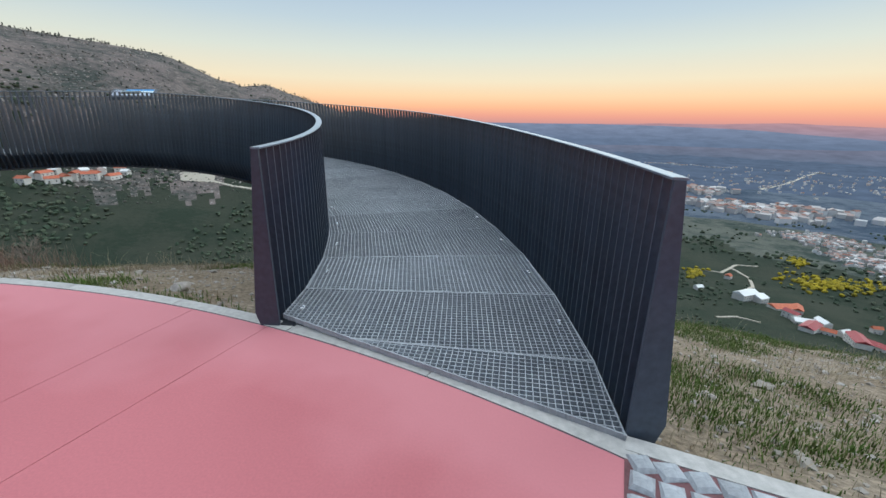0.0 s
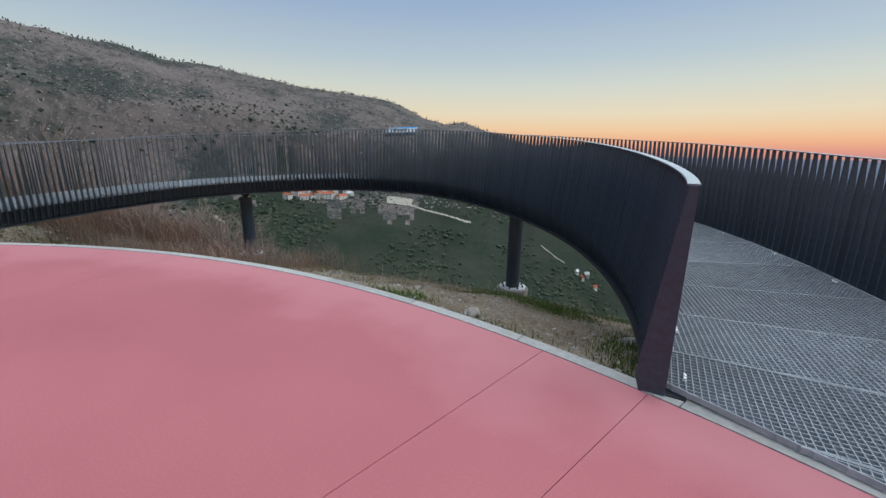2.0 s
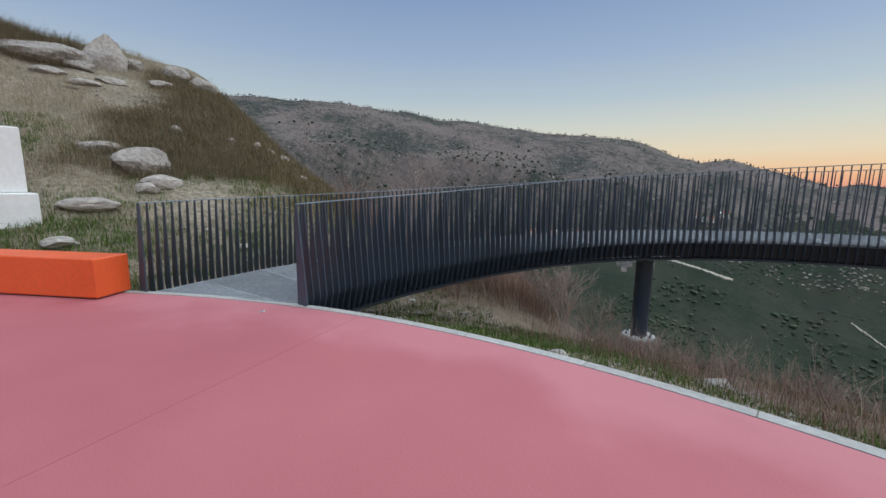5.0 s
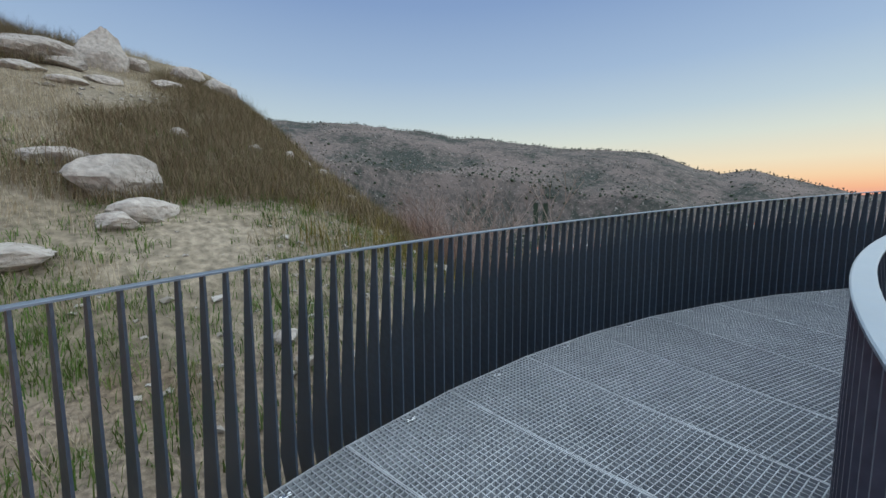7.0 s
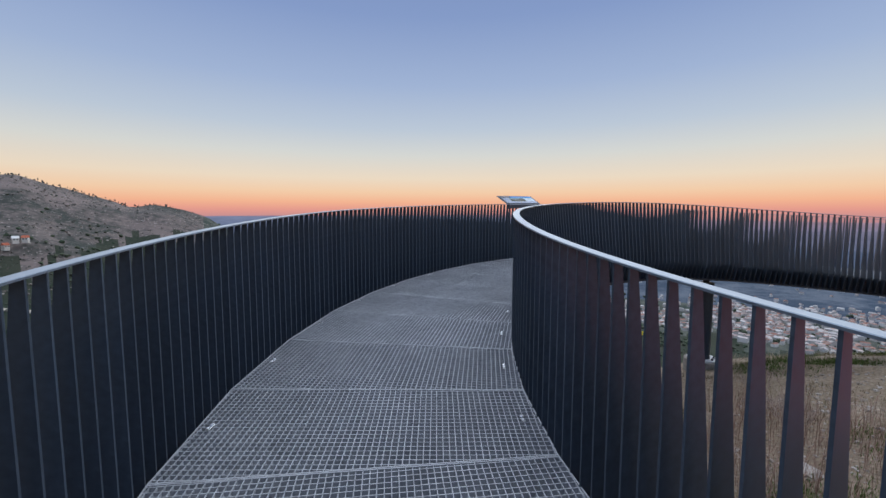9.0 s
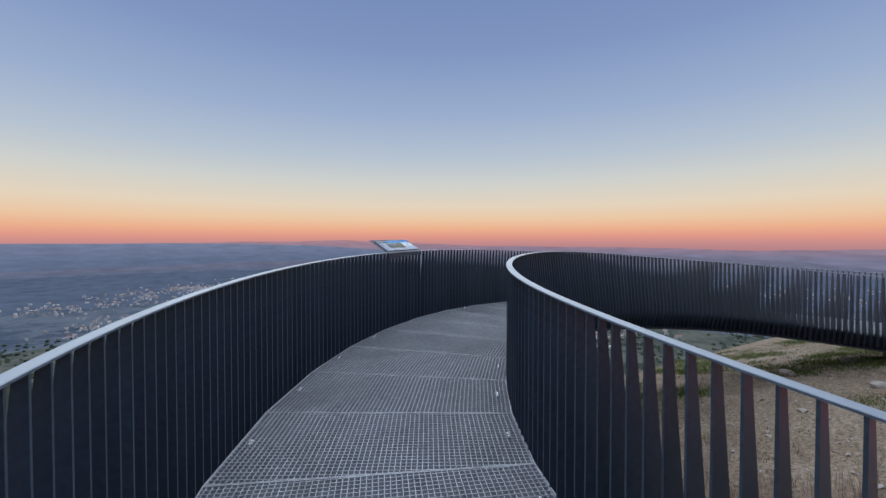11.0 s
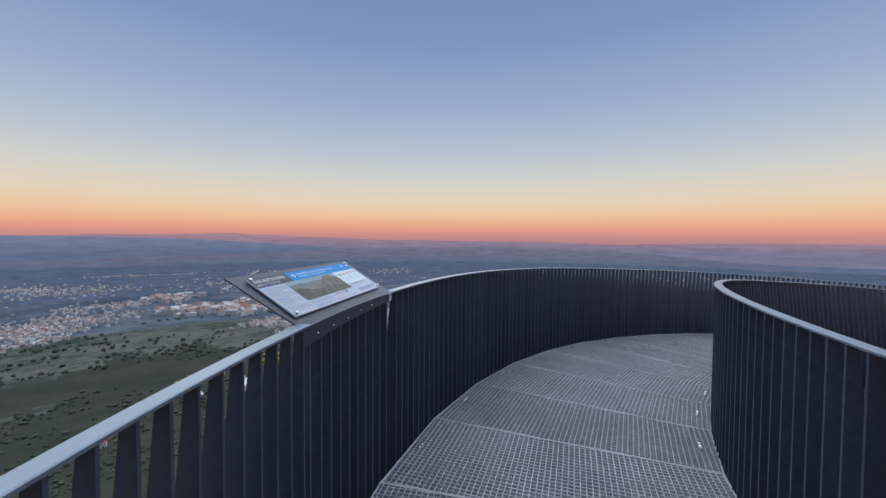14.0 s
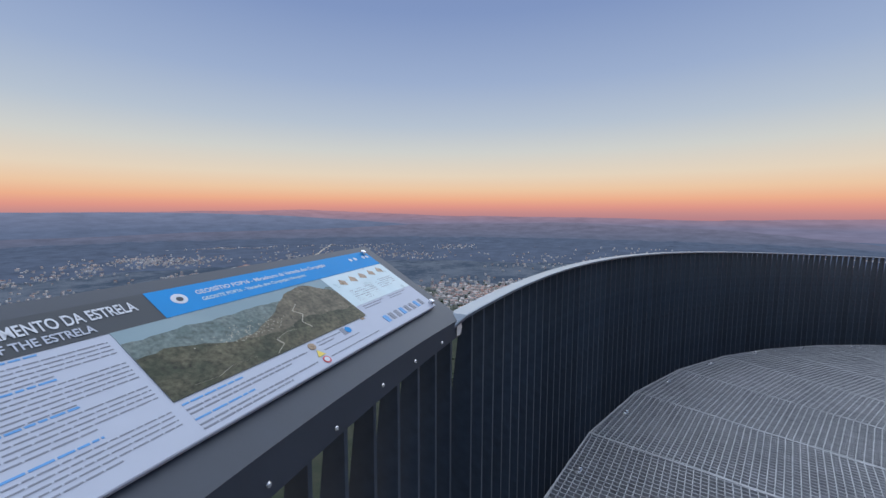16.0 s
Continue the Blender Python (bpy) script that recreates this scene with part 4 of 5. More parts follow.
bench(-12.35, -.885, 230, 3.2, "long orange painted concrete block bench beside the walkway entrance")
pz = ground_z(-15.9, -2.6)
post = thing("white_post", (-15.9, -2.75, pz), "white painted masonry post on a stepped base", "post", rz=20)
b = Build()
b.box(-.42, -.30, -.2, .42, .30, .38, bev=.02)
b.ob("base", M_WHITE, post)
b = Build()
b.box(-.30, -.2, .38, .22, .2, 1.45, bev=.02)
b.ob("pillar", M_WHITE, post)


# ---------------------------------------------------------------- boulders
def rock_mesh(seed, sx, sy, sz, sharp=0.35, point=0.0):
    bm = bmesh.new()
    bmesh.ops.create_icosphere(bm, subdivisions=4, radius=1)
    off = Vector((seed * 3.7, seed * 1.3, seed * 2.1))
    planes = [Vector((random.Random(seed * 17 + i).gauss(0, 1), random.Random(seed * 31 + i).gauss(0, 1), random.Random(seed * 53 + i).gauss(0, .8))).normalized() for i in range(9)]
    for v in bm.verts:
        d = v.co.normalized()
        r = 1.0
        for i, p in enumerate(planes):
            c = d.dot(p)
            lim = .68 + .05 * (i % 4)
            if c > 0.05:
                r = min(r, lim / c)
        r *= 1 + sharp * .22 * noise.noise(d * 1.7 + off) + .06 * noise.noise(d * 5 + off) + .02 * noise.noise(d * 14 + off)
        k = 1 - point * max(d.z, 0)
        v.co = Vector((d.x * r * sx * k, d.y * r * sy * k, d.z * r * sz))
    me = bpy.data.meshes.new("boulder")
    bm.to_mesh(me)
    bm.free()
    me.materials.append(M_ROCK)
    return me


SLOPE_ROCKS = [(-18.95, -1.92, .50, .34, .17, 2, 100), (-18.05, -1.02, .64, .42, .42, 1, 112), (-17.35, -.66, .44, .30, .20, 3, 110), (-17.05, -.95, .30, .24, .14, 4, 60), (-16.2, -1.75, .50, .40, .16, 15, 95),
               (-20.7, -.38, .17, .13, .15, 5, 80), (-20.9, 1.08, .20, .14, .14, 6, 110), (-21.3, 1.85, .17, .16, .22, 7, 60), (-21.6, 2.25, .22, .16, .17, 13, 100), (-22.0, 2.75, .32, .2, .26, 17, 120), (-20.4, 3.0, .26, .2, .15, 18, 90)]
CREST_ROCKS = [(-28.3, -2.55, .85, .7, 1.02, 10, 100), (-28.6, -1.9, .5, .4, .3, 11, 90), (-28.7, -.3, .62, .5, .46, 8, 95), (-28.1, .62, .66, .5, .50, 9, 100), (-27.3, -4.3, 1.3, .9, .5, 12, 95),
               (-26.6, -.75, .6, .35, .2, 14, 130), (-26.0, -2.3, .55, .4, .18, 21, 100), (-26.9, -3.3, .6, .4, .2, 22, 85), (-25.6, -3.9, .55, .4, .18, 31, 80), (-24.9, -2.9, .45, .3, .14, 32, 110)]
LOOSE_ROCKS = [(-15.0, -2.0, .3, .26, .1, 20, 0), (-14.6, .6, .16, .13, .08, 23, 40), (1.9, 2.4, .07, .06, .04, 24, 0), (3.2, 1.6, .14, .1, .07, 25, 20), (-2.9, 3.6, .14, .1, .07, 26, 70),
               (-6.4, 3.3, .12, .1, .06, 27, 10), (-8.9, 2.8, .13, .1, .07, 28, 80), (-1.3, 4.6, .22, .14, .08, 29, 30), (-.6, 3.6, .2, .15, .09, 30, 120)]
for x, y, sx, sy, sz, sd, rz in SLOPE_ROCKS + CREST_ROCKS + LOOSE_ROCKS:
    o = new("boulder", rock_mesh(sd, sx, sy, sz, point=.6 if sd == 10 else 0.0))
    o.matrix_basis = pose(x, y, ground_z(x, y) + sz * .30, 0, 0, rz)
    tagged(o, "large pale granite boulder on the dry grass slope" if sx > .4 else "small pale granite stone lying on the slope", "boulder", "granite boulders")


# ---------------------------------------------------------------- grass, heath and stones
def scatter(n, x0, x1, y0, y1, seed, keep=None):
    r = np.random.RandomState(seed)
    x, y = r.uniform(x0, x1, n), r.uniform(y0, y1, n)
    ok = np.hypot(x - PLAZA_C[0], y - PLAZA_C[1]) > PLAZA_R + .05
    de = (x - .64) * .39 + (y - 1.13) * .92
    ok &= (x < .64) | (de > .05)
    if keep is not None:
        ok &= keep(x, y, r)
    x, y = x[ok], y[ok]
    return x, y, height(x, y), r


def blades(name, x, y, z, r, per, hgt, spread, width, m, label, category):
    """Tufts of grass: curved blades round each point."""
    n = len(x) * per
    bx, by, bz = np.repeat(x, per) + r.normal(0, spread, n), np.repeat(y, per) + r.normal(0, spread, n), np.repeat(z, per) - .02
    tall = np.repeat(r.uniform(.6, 1.3, len(x)), per)
    h = hgt * r.uniform(.5, 1.2, n) * tall
    a, lean = r.uniform(0, 2 * np.pi, n), r.uniform(.15, .9, n) * h
    wa = a + np.pi / 2
    w = width * r.uniform(.6, 1.3, n)
    dx, dy, ox, oy = np.cos(a) * lean, np.sin(a) * lean, np.cos(wa) * w, np.sin(wa) * w
    v = np.empty((n, 5, 3))
    v[:, 0] = np.stack([bx - ox, by - oy, bz], 1)
    v[:, 1] = np.stack([bx + ox, by + oy, bz], 1)
    v[:, 2] = np.stack([bx + dx * .35 + ox * .8, by + dy * .35 + oy * .8, bz + h * .65], 1)
    v[:, 3] = np.stack([bx + dx * .35 - ox * .8, by + dy * .35 - oy * .8, bz + h * .65], 1)
    v[:, 4] = np.stack([bx + dx, by + dy, bz + h], 1)
    k = np.arange(n)[:, None] * 5
    quads = (k + np.array([0, 1, 2, 3])).tolist()
    tris = (k + np.array([3, 2, 4])).tolist()
    o = mesh_ob(name, v.reshape(-1, 3), quads + tris, m)
    return tagged(o, label, category, kind="stuff")


def patchy(scale, seed, lo):
    return lambda x, y, r: fbm(x * scale, y * scale, seed, 3) + r.uniform(-.3, .3, len(x)) > lo


def green_here(x, y, r):
    """Low green growth: a belt beyond the eastern kerb, tufts elsewhere."""
    off = (x - .64) * .39 + (y - 1.13) * .92
    belt = np.where((off > .7) & (off < 2.8), -.75, .2)
    level = np.where(x > -1.6, belt, np.where((x < -8.6) & (x > -11.2) & (y > 1.6) & (y < 4.4), -.8, .35))
    return fbm(x * .8, y * .8, 75, 3) + r.uniform(-.3, .3, len(x)) > level


def dome(x, y):
    """How far a place lies inside the heath on the spur, about -1 to 1."""
    return np.clip((y + 1.2 + .16 * (x + 24)) / 1.2, -1, 1) * smooth(-17.2, -18.6, x) - .6 * smooth(-18.6, -17.2, x)


blades("dry_grass", *scatter(13000, -31, -12.6, -9, 9, 1, lambda x, y, r: fbm(x * .45, y * .45, 61, 3) - .7 * ((x > -16) & (y > 2.2)) - 1.1 * np.maximum(dome(x, y), 0) + r.uniform(-.3, .3, len(x)) > -.15), 12, .24, .11, .0028, M_GRASSDRY, "tall dry straw-coloured grass on the hillside", "grass")
blades("green_grass", *scatter(6500, -21, -12.4, -7, 6, 2, patchy(.45, 71, -.05)), 10, .13, .07, .005, M_GRASS, "green grass patches between the stones", "grass")
blades("dry_grass", *scatter(9000, -13, 8, .5, 9, 3, patchy(.7, 63, -.1)), 8, .075, .07, .0026, M_GRASSDRY, "short dry grass on the stony slope", "grass")
blades("green_grass", *scatter(17000, -13, 8, .6, 7.5, 4, green_here), 34, .052, .11, .0038, M_GRASS, "low green weeds along the kerb and slope", "grass")
blades("green_grass", *scatter(2600, -15.8, -12.5, -4, 2.0, 8, patchy(.6, 77, -.1)), 12, .12, .08, .004, M_GRASS, "green grass along the foot of the railing", "grass")
blades("heath", *scatter(1500, -12, 3, 2.2, 9, 19, patchy(.8, 85, .15)), 18, .07, .09, .003, M_HEATH, "low olive-brown tufts on the dry ground", "heather")
blades("dry_stalks", *scatter(420, -13, 9, 1.5, 13, 5, lambda x, y, r: np.hypot(x - PLAZA_C[0], y - PLAZA_C[1]) > PLAZA_R + 1.6), 5, .30, .1, .0022, M_GRASSDRY, "thin dry stalks at the edge of the slope", "grass")
blades("heath", *scatter(11500, -30, -16.5, -4.5, 7, 6, lambda x, y, r: fbm(x * .5, y * .5, 81, 3) * .6 + dome(x, y) + r.uniform(-.25, .25, len(x)) > .15), 22, .26, .15, .0034, M_HEATH, "dark brown and olive heather covering the spur", "heather")
blades("heath", *scatter(500, -30, -26.6, -6.2, -3.6, 16), 26, .5, .2, .004, M_HEATH, "dark heather over the crest of the hill", "heather")
blades("heath", *scatter(1100, -29, -17.5, -3.5, 6, 26, lambda x, y, r: dome(x, y) + r.uniform(-.3, .3, len(x)) > .35), 46, .30, .24, .003, M_HEATH, "bushy clumps of brown heather on the spur", "heather")
blades("broom", *scatter(600, -27, -17.5, 1.0, 5.5, 27, lambda x, y, r: y + .12 * (x + 20) + r.uniform(-.6, .6, len(x)) > 1.7), 20, .3, .14, .003, M_OCHRE, "ochre grass and broom along the edge of the spur", "shrub")
blades("brushwood", *scatter(1500, -21, -14.2, 4.4, 10, 17, patchy(.4, 99, -.2)), 16, 1.0, .16, .003, M_TWIG, "thicket of thin leafless reddish twigs", "shrub")
blades("brushwood", *scatter(260, -10.6, -6.4, 3.4, 6.4, 18), 14, .42, .12, .002, M_TWIG, "low thicket of leafless reddish twigs on the bank", "shrub")
blades("broom", *scatter(900, -27, -16, 1.2, 6.5, 7, patchy(.6, 91, .3)), 12, .34, .1, .006, M_OCHRE, "ochre broom bushes on the spur", "shrub")


def pebbles(name, n, x0, x1, y0, y1, seed, size, label, keep=None):
    x, y, z, r = scatter(n, x0, x1, y0, y1, seed, keep)
    n = len(x)
    base = np.array([(1, 0, 0), (-.5, .85, 0), (-.5, -.85, 0), (.5, .5, .6), (-.6, .1, .65), (.4, -.5, .55)])
    tri = np.array([(0, 1, 3), (1, 4, 3), (1, 2, 4), (2, 5, 4), (2, 0, 5), (0, 3, 5), (3, 4, 5)])
    s = size * r.lognormal(0, .5, n)
    a = r.uniform(0, 6.28, n)
    v = base[None] * r.uniform(.7, 1.3, (n, 6, 3))
    v = np.stack([v[..., 0] * np.cos(a)[:, None] - v[..., 1] * np.sin(a)[:, None], v[..., 0] * np.sin(a)[:, None] + v[..., 1] * np.cos(a)[:, None], v[..., 2] * .8], -1) * s[:, None, None]
    v += np.stack([x, y, z], 1)[:, None]
    f = (np.arange(n)[:, None, None] * 6 + tri[None]).reshape(-1, 3)
    return tagged(mesh_ob(name, v.reshape(-1, 3), f.tolist(), M_PEBBLE), label, "stones", kind="stuff")


pebbles("gravel", 9000, -13, 9, .3, 6, 11, .016, "loose pale gravel and stones on the slope below the kerb")
pebbles("rubble", 1100, -18, -12.7, .8, 6, 13, .03, "grey broken stones on the bare earth beside the walkway")
o = new("pale_block", rock_mesh(40, .26, .11, .11))
o.data.materials[0] = M_CONC
o.matrix_basis = pose(-15.85, 3.85, ground_z(-15.85, 3.85) + .08, 0, 0, 70)
tagged(o, "smooth pale rounded stone block on the stony bank", "stone block")
pebbles("rubble", 2600, -30, -12.6, -9, 6, 12, .035, "loose pale stones on the hillside", patchy(.5, 95, .1))


# bare shrubs behind the railing
def shrub_mesh(seed, tall):
    r = random.Random(seed)
    b = Build()

    def limb(p, d, length, rad, depth):
        q = p + d * length
        side = d.orthogonal().normalized()
        o2 = d.cross(side)
        ring = [side * math.cos(k * 2.094) + o2 * math.sin(k * 2.094) for k in range(3)]
        b.add([p + u * rad for u in ring] + [q + u * rad * .7 for u in ring], [(0, 1, 4, 3), (1, 2, 5, 4), (2, 0, 3, 5)])
        if depth:
            for _ in range(3 if depth > 1 else 2):
                nd = (d + Vector((r.uniform(-.8, .8), r.uniform(-.8, .8), r.uniform(-.1, .45)))).normalized()
                limb(p + d * length * r.uniform(.45, 1), nd, length * r.uniform(.5, .8), rad * .66, depth - 1)

    for _ in range(5):
        d = Vector((r.uniform(-.35, .35), r.uniform(-.35, .35), 1)).normalized()
        limb(Vector((r.uniform(-.15, .15), r.uniform(-.15, .15), -.1)), d, tall * r.uniform(.4, .6), .021, 4)
    me = bpy.data.meshes.new("bare_shrub")
    me.from_pydata(b.v, [], b.f)
    me.materials.append(M_TRUNK)
    return me


shrubs = [shrub_mesh(s, 2.4) for s in (1, 2, 3)]
SHRUBS = [(-17.8, 5.2), (-18.8, 6.2), (-17.0, 6.6), (-19.8, 5.0), (-16.4, 7.9), (-18.2, 8.2), (-15.4, 7.2), (-20.8, 6.8), (-14.6, 8.8), (-13.6, 8.4), (-13.4, 9.6), (-16.8, 9.6), (-15.2, 10.4), (-14.6, 6.4), (-16.0, 5.8), (-17.4, 7.4)]
for i, (x, y) in enumerate(SHRUBS):
    o = new("bare_shrub", shrubs[i % 3])
    s = .7 + .4 * ((i * 37) % 10) / 10
    o.matrix_basis = pose(x, y, ground_z(x, y), 0, 0, i * 67) @ Matrix.Diagonal((s, s, s, 1))
    tagged(o, "leafless reddish-brown shrub with thin branches on the slope", "shrub", "bare shrubs")


for i, (x, y) in enumerate([(-8.9, 4.4), (-8.3, 5.2), (-7.4, 4.9), (-9.4, 3.7), (-6.6, 5.6)]):
    o = new("bare_shrub", shrubs[i % 3])
    s = .18 + .04 * (i % 3)
    o.matrix_basis = pose(x, y, ground_z(x, y), 0, 0, i * 81) @ Matrix.Diagonal((s, s, s, 1))
    tagged(o, "low leafless reddish shrub on the bank below the walkway", "shrub", "bare shrubs")


# ---------------------------------------------------------------- valley and mountain
VIEW = Vector((-6, 3, 1.6))


def spot(az, el):
    """The place on the ground seen from the walkway in that direction, beyond 80 m."""
    r = np.geomspace(80, 3200, 700)
    a = math.radians(az)
    x, y = VIEW.x + r * math.cos(a), VIEW.y + r * math.sin(a)
    z = height(x, y)
    e = np.degrees(np.arctan2(z - VIEW.z, r))
    k = int(np.argmax(e >= el)) if (e >= el).any() else len(r) - 1
    return float(x[k]), float(y[k]), float(z[k]), float(r[k])


ICO = bmesh.new()
bmesh.ops.create_icosphere(ICO, subdivisions=1, radius=1)
ICO_V = np.array([v.co[:] for v in ICO.verts])
ICO_F = np.array([[v.index for v in f.verts] for f in ICO.faces])
ICO.free()


def clumps(name, x, y, size, tall, r, m, label, category, sink=.2):
    z = height(x, y)
    n = len(x)
    nv = len(ICO_V)
    v = ICO_V[None] * r.uniform(.55, 1.35, (n, nv, 1)) * np.stack([size, size, size * tall], 1)[:, None]
    v += np.stack([x, y, z + size * tall * (1 - sink)], 1)[:, None]
    f = (np.arange(n)[:, None, None] * nv + ICO_F[None]).reshape(-1, 3)
    o = mesh_ob(name, v.reshape(-1, 3), f.tolist(), m)
    return tagged(o, label, category, kind="stuff")


def polar(n, r0, r1, a0, a1, seed, keep=None, power=1.0):
    r = np.random.RandomState(seed)
    rr = r0 * (r1 / r0) ** r.uniform(0, 1, n) ** power
    a = np.radians(r.uniform(a0, a1, n))
    x, y = -6 + rr * np.cos(a), 3 + rr * np.sin(a)
    if keep is not None:
        ok = keep(x, y, r)
        x, y, rr = x[ok], y[ok], rr[ok]
    return x, y, rr, r


x, y, rr, r = polar(30000, 100, 820, 86, 215, 21, lambda x, y, r: (fbm(x / 130, y / 130, 101, 3) + r.uniform(-.4, .4, len(x)) > -.4) & (np.hypot(x + 6, y - 3) < wood_limit(np.degrees(np.arctan2(y - 3, x + 6)) % 360) + 40 + r.uniform(-110, 170, len(x))))
clumps("forest", x, y, r.uniform(.8, 1.9, len(x)) * np.clip(rr / 300, .4, 1.6), np.full(len(x), .8), r, M_FOREST, "dark green forest covering the valley side", "forest", .5)
x, y, rr, r = polar(14000, 160, 1500, -45, 96, 22, lambda x, y, r: fbm(x / 160, y / 160, 103, 3) + r.uniform(-.3, .3, len(x)) > 0)
clumps("forest", x, y, r.uniform(1.0, 2.4, len(x)) * np.clip(rr / 450, .4, 2.2), np.full(len(x), .9), r, M_FOREST, "dark woods on the lower slopes above the town", "forest", .5)
x, y, rr, r = polar(9000, 480, 945, 96, 215, 23, lambda x, y, r: fbm(x / 70, y / 70, 105, 3) + r.uniform(-.5, .5, len(x)) > 0)
clumps("mountain_shrubs", x, y, r.uniform(.5, 1.6, len(x)), np.full(len(x), .8), r, M_SCRUB, "dark scrub scattered over the mountain side", "shrub", .6)
x, y, rr, r = polar(9000, 520, 945, 96, 215, 24, lambda x, y, r: fbm(x / 60, y / 60, 107, 3) + r.uniform(-.5, .5, len(x)) > .15)
clumps("mountain_rocks", x, y, r.uniform(.6, 2.0, len(x)), np.full(len(x), .6), r, M_BOULDERS, "grey granite outcrops over the mountain side", "rocks", .5)
x, y, rr, r = polar(900, 925, 955, 100, 215, 25)
clumps("ridge_trees", x, y, r.uniform(.5, 1.3, len(x)), r.uniform(1.1, 2.0, len(x)), r, M_SCRUB, "thin line of trees along the mountain crest", "trees", -.3)
for az, el, n, w, h in ((43.6, -15.8, 200, 8, 1.0), (55.9, -17.6, 60, 2.4, .7), (47, -14.4, 40, 1.8, .5), (96.5, -9.5, 10, .8, .3)):
    sx, sy, sz, sr = spot(az, el)
    r = np.random.RandomState(int(az * 10))
    a = np.radians(az + r.normal(0, w / 4, n) )
    q = sr * (1 + r.normal(0, .03, n)) - (np.degrees(a) - az) * sr * .012
    clumps("yellow_trees", -6 + q * np.cos(a), 3 + q * np.sin(a), r.uniform(1.5, 3.2, n) * sr / 600, np.full(n, .8), r, M_MIMOSA, "grove of yellow flowering trees in the woods", "trees")


# tracks and bare clearings, laid on the ground
def track(name, stops, width, label, steps=14):
    pts = []
    for (a0, e0), (a1, e1) in zip(stops, stops[1:]):
        for k in range(steps):
            pts.append(spot(a0 + (a1 - a0) * k / steps, e0 + (e1 - e0) * k / steps))
    vs, fs = [], []
    for i, p in enumerate(pts):
        q = pts[min(i + 1, len(pts) - 1)]
        o = pts[max(i - 1, 0)]
        d = Vector((q[0] - o[0], q[1] - o[1], 0))
        s = Vector((-d.y, d.x, 0)).normalized() * width / 2
        for k in (-1, 1):
            x, y = p[0] + s.x * k, p[1] + s.y * k
            vs.append((x, y, ground_z(x, y) + .9))
        for k in (-1, 1):
            x, y = p[0] + s.x * k, p[1] + s.y * k
            vs.append((x, y, ground_z(x, y) - .6))
    for i in range(len(pts) - 1):
        a, b2 = i * 4, i * 4 + 4
        fs += [(a, a + 1, b2 + 1, b2), (a + 2, b2 + 2, b2 + 3, a + 3), (a, b2, b2 + 2, a + 2), (a + 1, a + 3, b2 + 3, b2 + 1)]
    return tagged(mesh_ob(name, vs, fs, M_PATH), label, "track", kind="structure")


track("road_hill", [(121.5, -7.4), (118, -8.6), (114.5, -9.4), (111, -10.4)], 4, "pale dirt track across the wooded valley side")
track("road_clearing", [(123.5, -7.1), (119.8, -7.6)], 22, "pale bare clearing in the valley")
track("road_loop", [(56, -17.1), (53.4, -17.0), (52.2, -15.8), (50, -15.5)], 4.5, "pale road winding through the woods")
track("road_bend", [(52.8, -16.2), (50.6, -17.0), (50.0, -17.9), (51.0, -18.7)], 4.0, "pale road bend above the houses")
track("road_plain", [(52, -7.0), (50, -6.2), (48.6, -5.2), (47, -4.4)], 14, "pale road crossing the plain")
track("road_lower", [(52.5, -22.2), (50.5, -21.6), (48, -21.5)], 3.0, "pale earth track below the white hall")
track("road_west", [(101, -13), (99, -14.4), (97.5, -15.2)], 1.4, "pale track in the valley woods")
track("road_village", [(146, -8.3), (144.8, -9.6), (145.6, -10.4)], 4.0, "pale track on the western slope")


# houses
def house_parts(w, d, h, roof, flat=False):
    wall, top = Build(), Build()
    wall.box(-w / 2, -d / 2, -3, w / 2, d / 2, h)
    o = .4
    if flat:
        top.box(-w / 2 - o, -d / 2 - o, h, w / 2 + o, d / 2 + o, h + .5)
    else:
        v = [(-w / 2 - o, -d / 2 - o, h), (w / 2 + o, -d / 2 - o, h), (w / 2 + o, d / 2 + o, h), (-w / 2 - o, d / 2 + o, h), (-w / 2 - o, 0, h + roof), (w / 2 + o, 0, h + roof)]
        top.add(v, [(0, 1, 5, 4), (2, 3, 4, 5), (0, 4, 3), (1, 2, 5), (3, 2, 1, 0)])
    return wall, top


def house(az, el, w, d, h, rz, roof_m, label, name="house", roof=2.6, flat=False):
    x, y, z, r0 = spot(az, el)
    t = thing(name, (x, y, z), label, "house", "houses in the valley", rz=rz)
    wall, top = house_parts(w, d, h, roof, flat)
    wall.ob("wall", M_WALLH, t)
    top.ob("roof", roof_m, t)
    win = None
    for side in (-1, 1):
        for i in range(max(2, int(w / 4))):
            for fl in range(max(1, int(h / 3))):
                q = pose(-w / 2 + (i + .5) * w / max(2, int(w / 4)), side * d / 2, 1.4 + 3 * fl)
                if win is None:
                    bb = Build()
                    bb.box(-.55, -.06, -.6, .55, .06, .6)
                    o = bb.ob("window", M_WINDOW, t)
                    win = o.data
                    o.matrix_basis = q
                else:
                    shared("window", win, t, q)
    return t


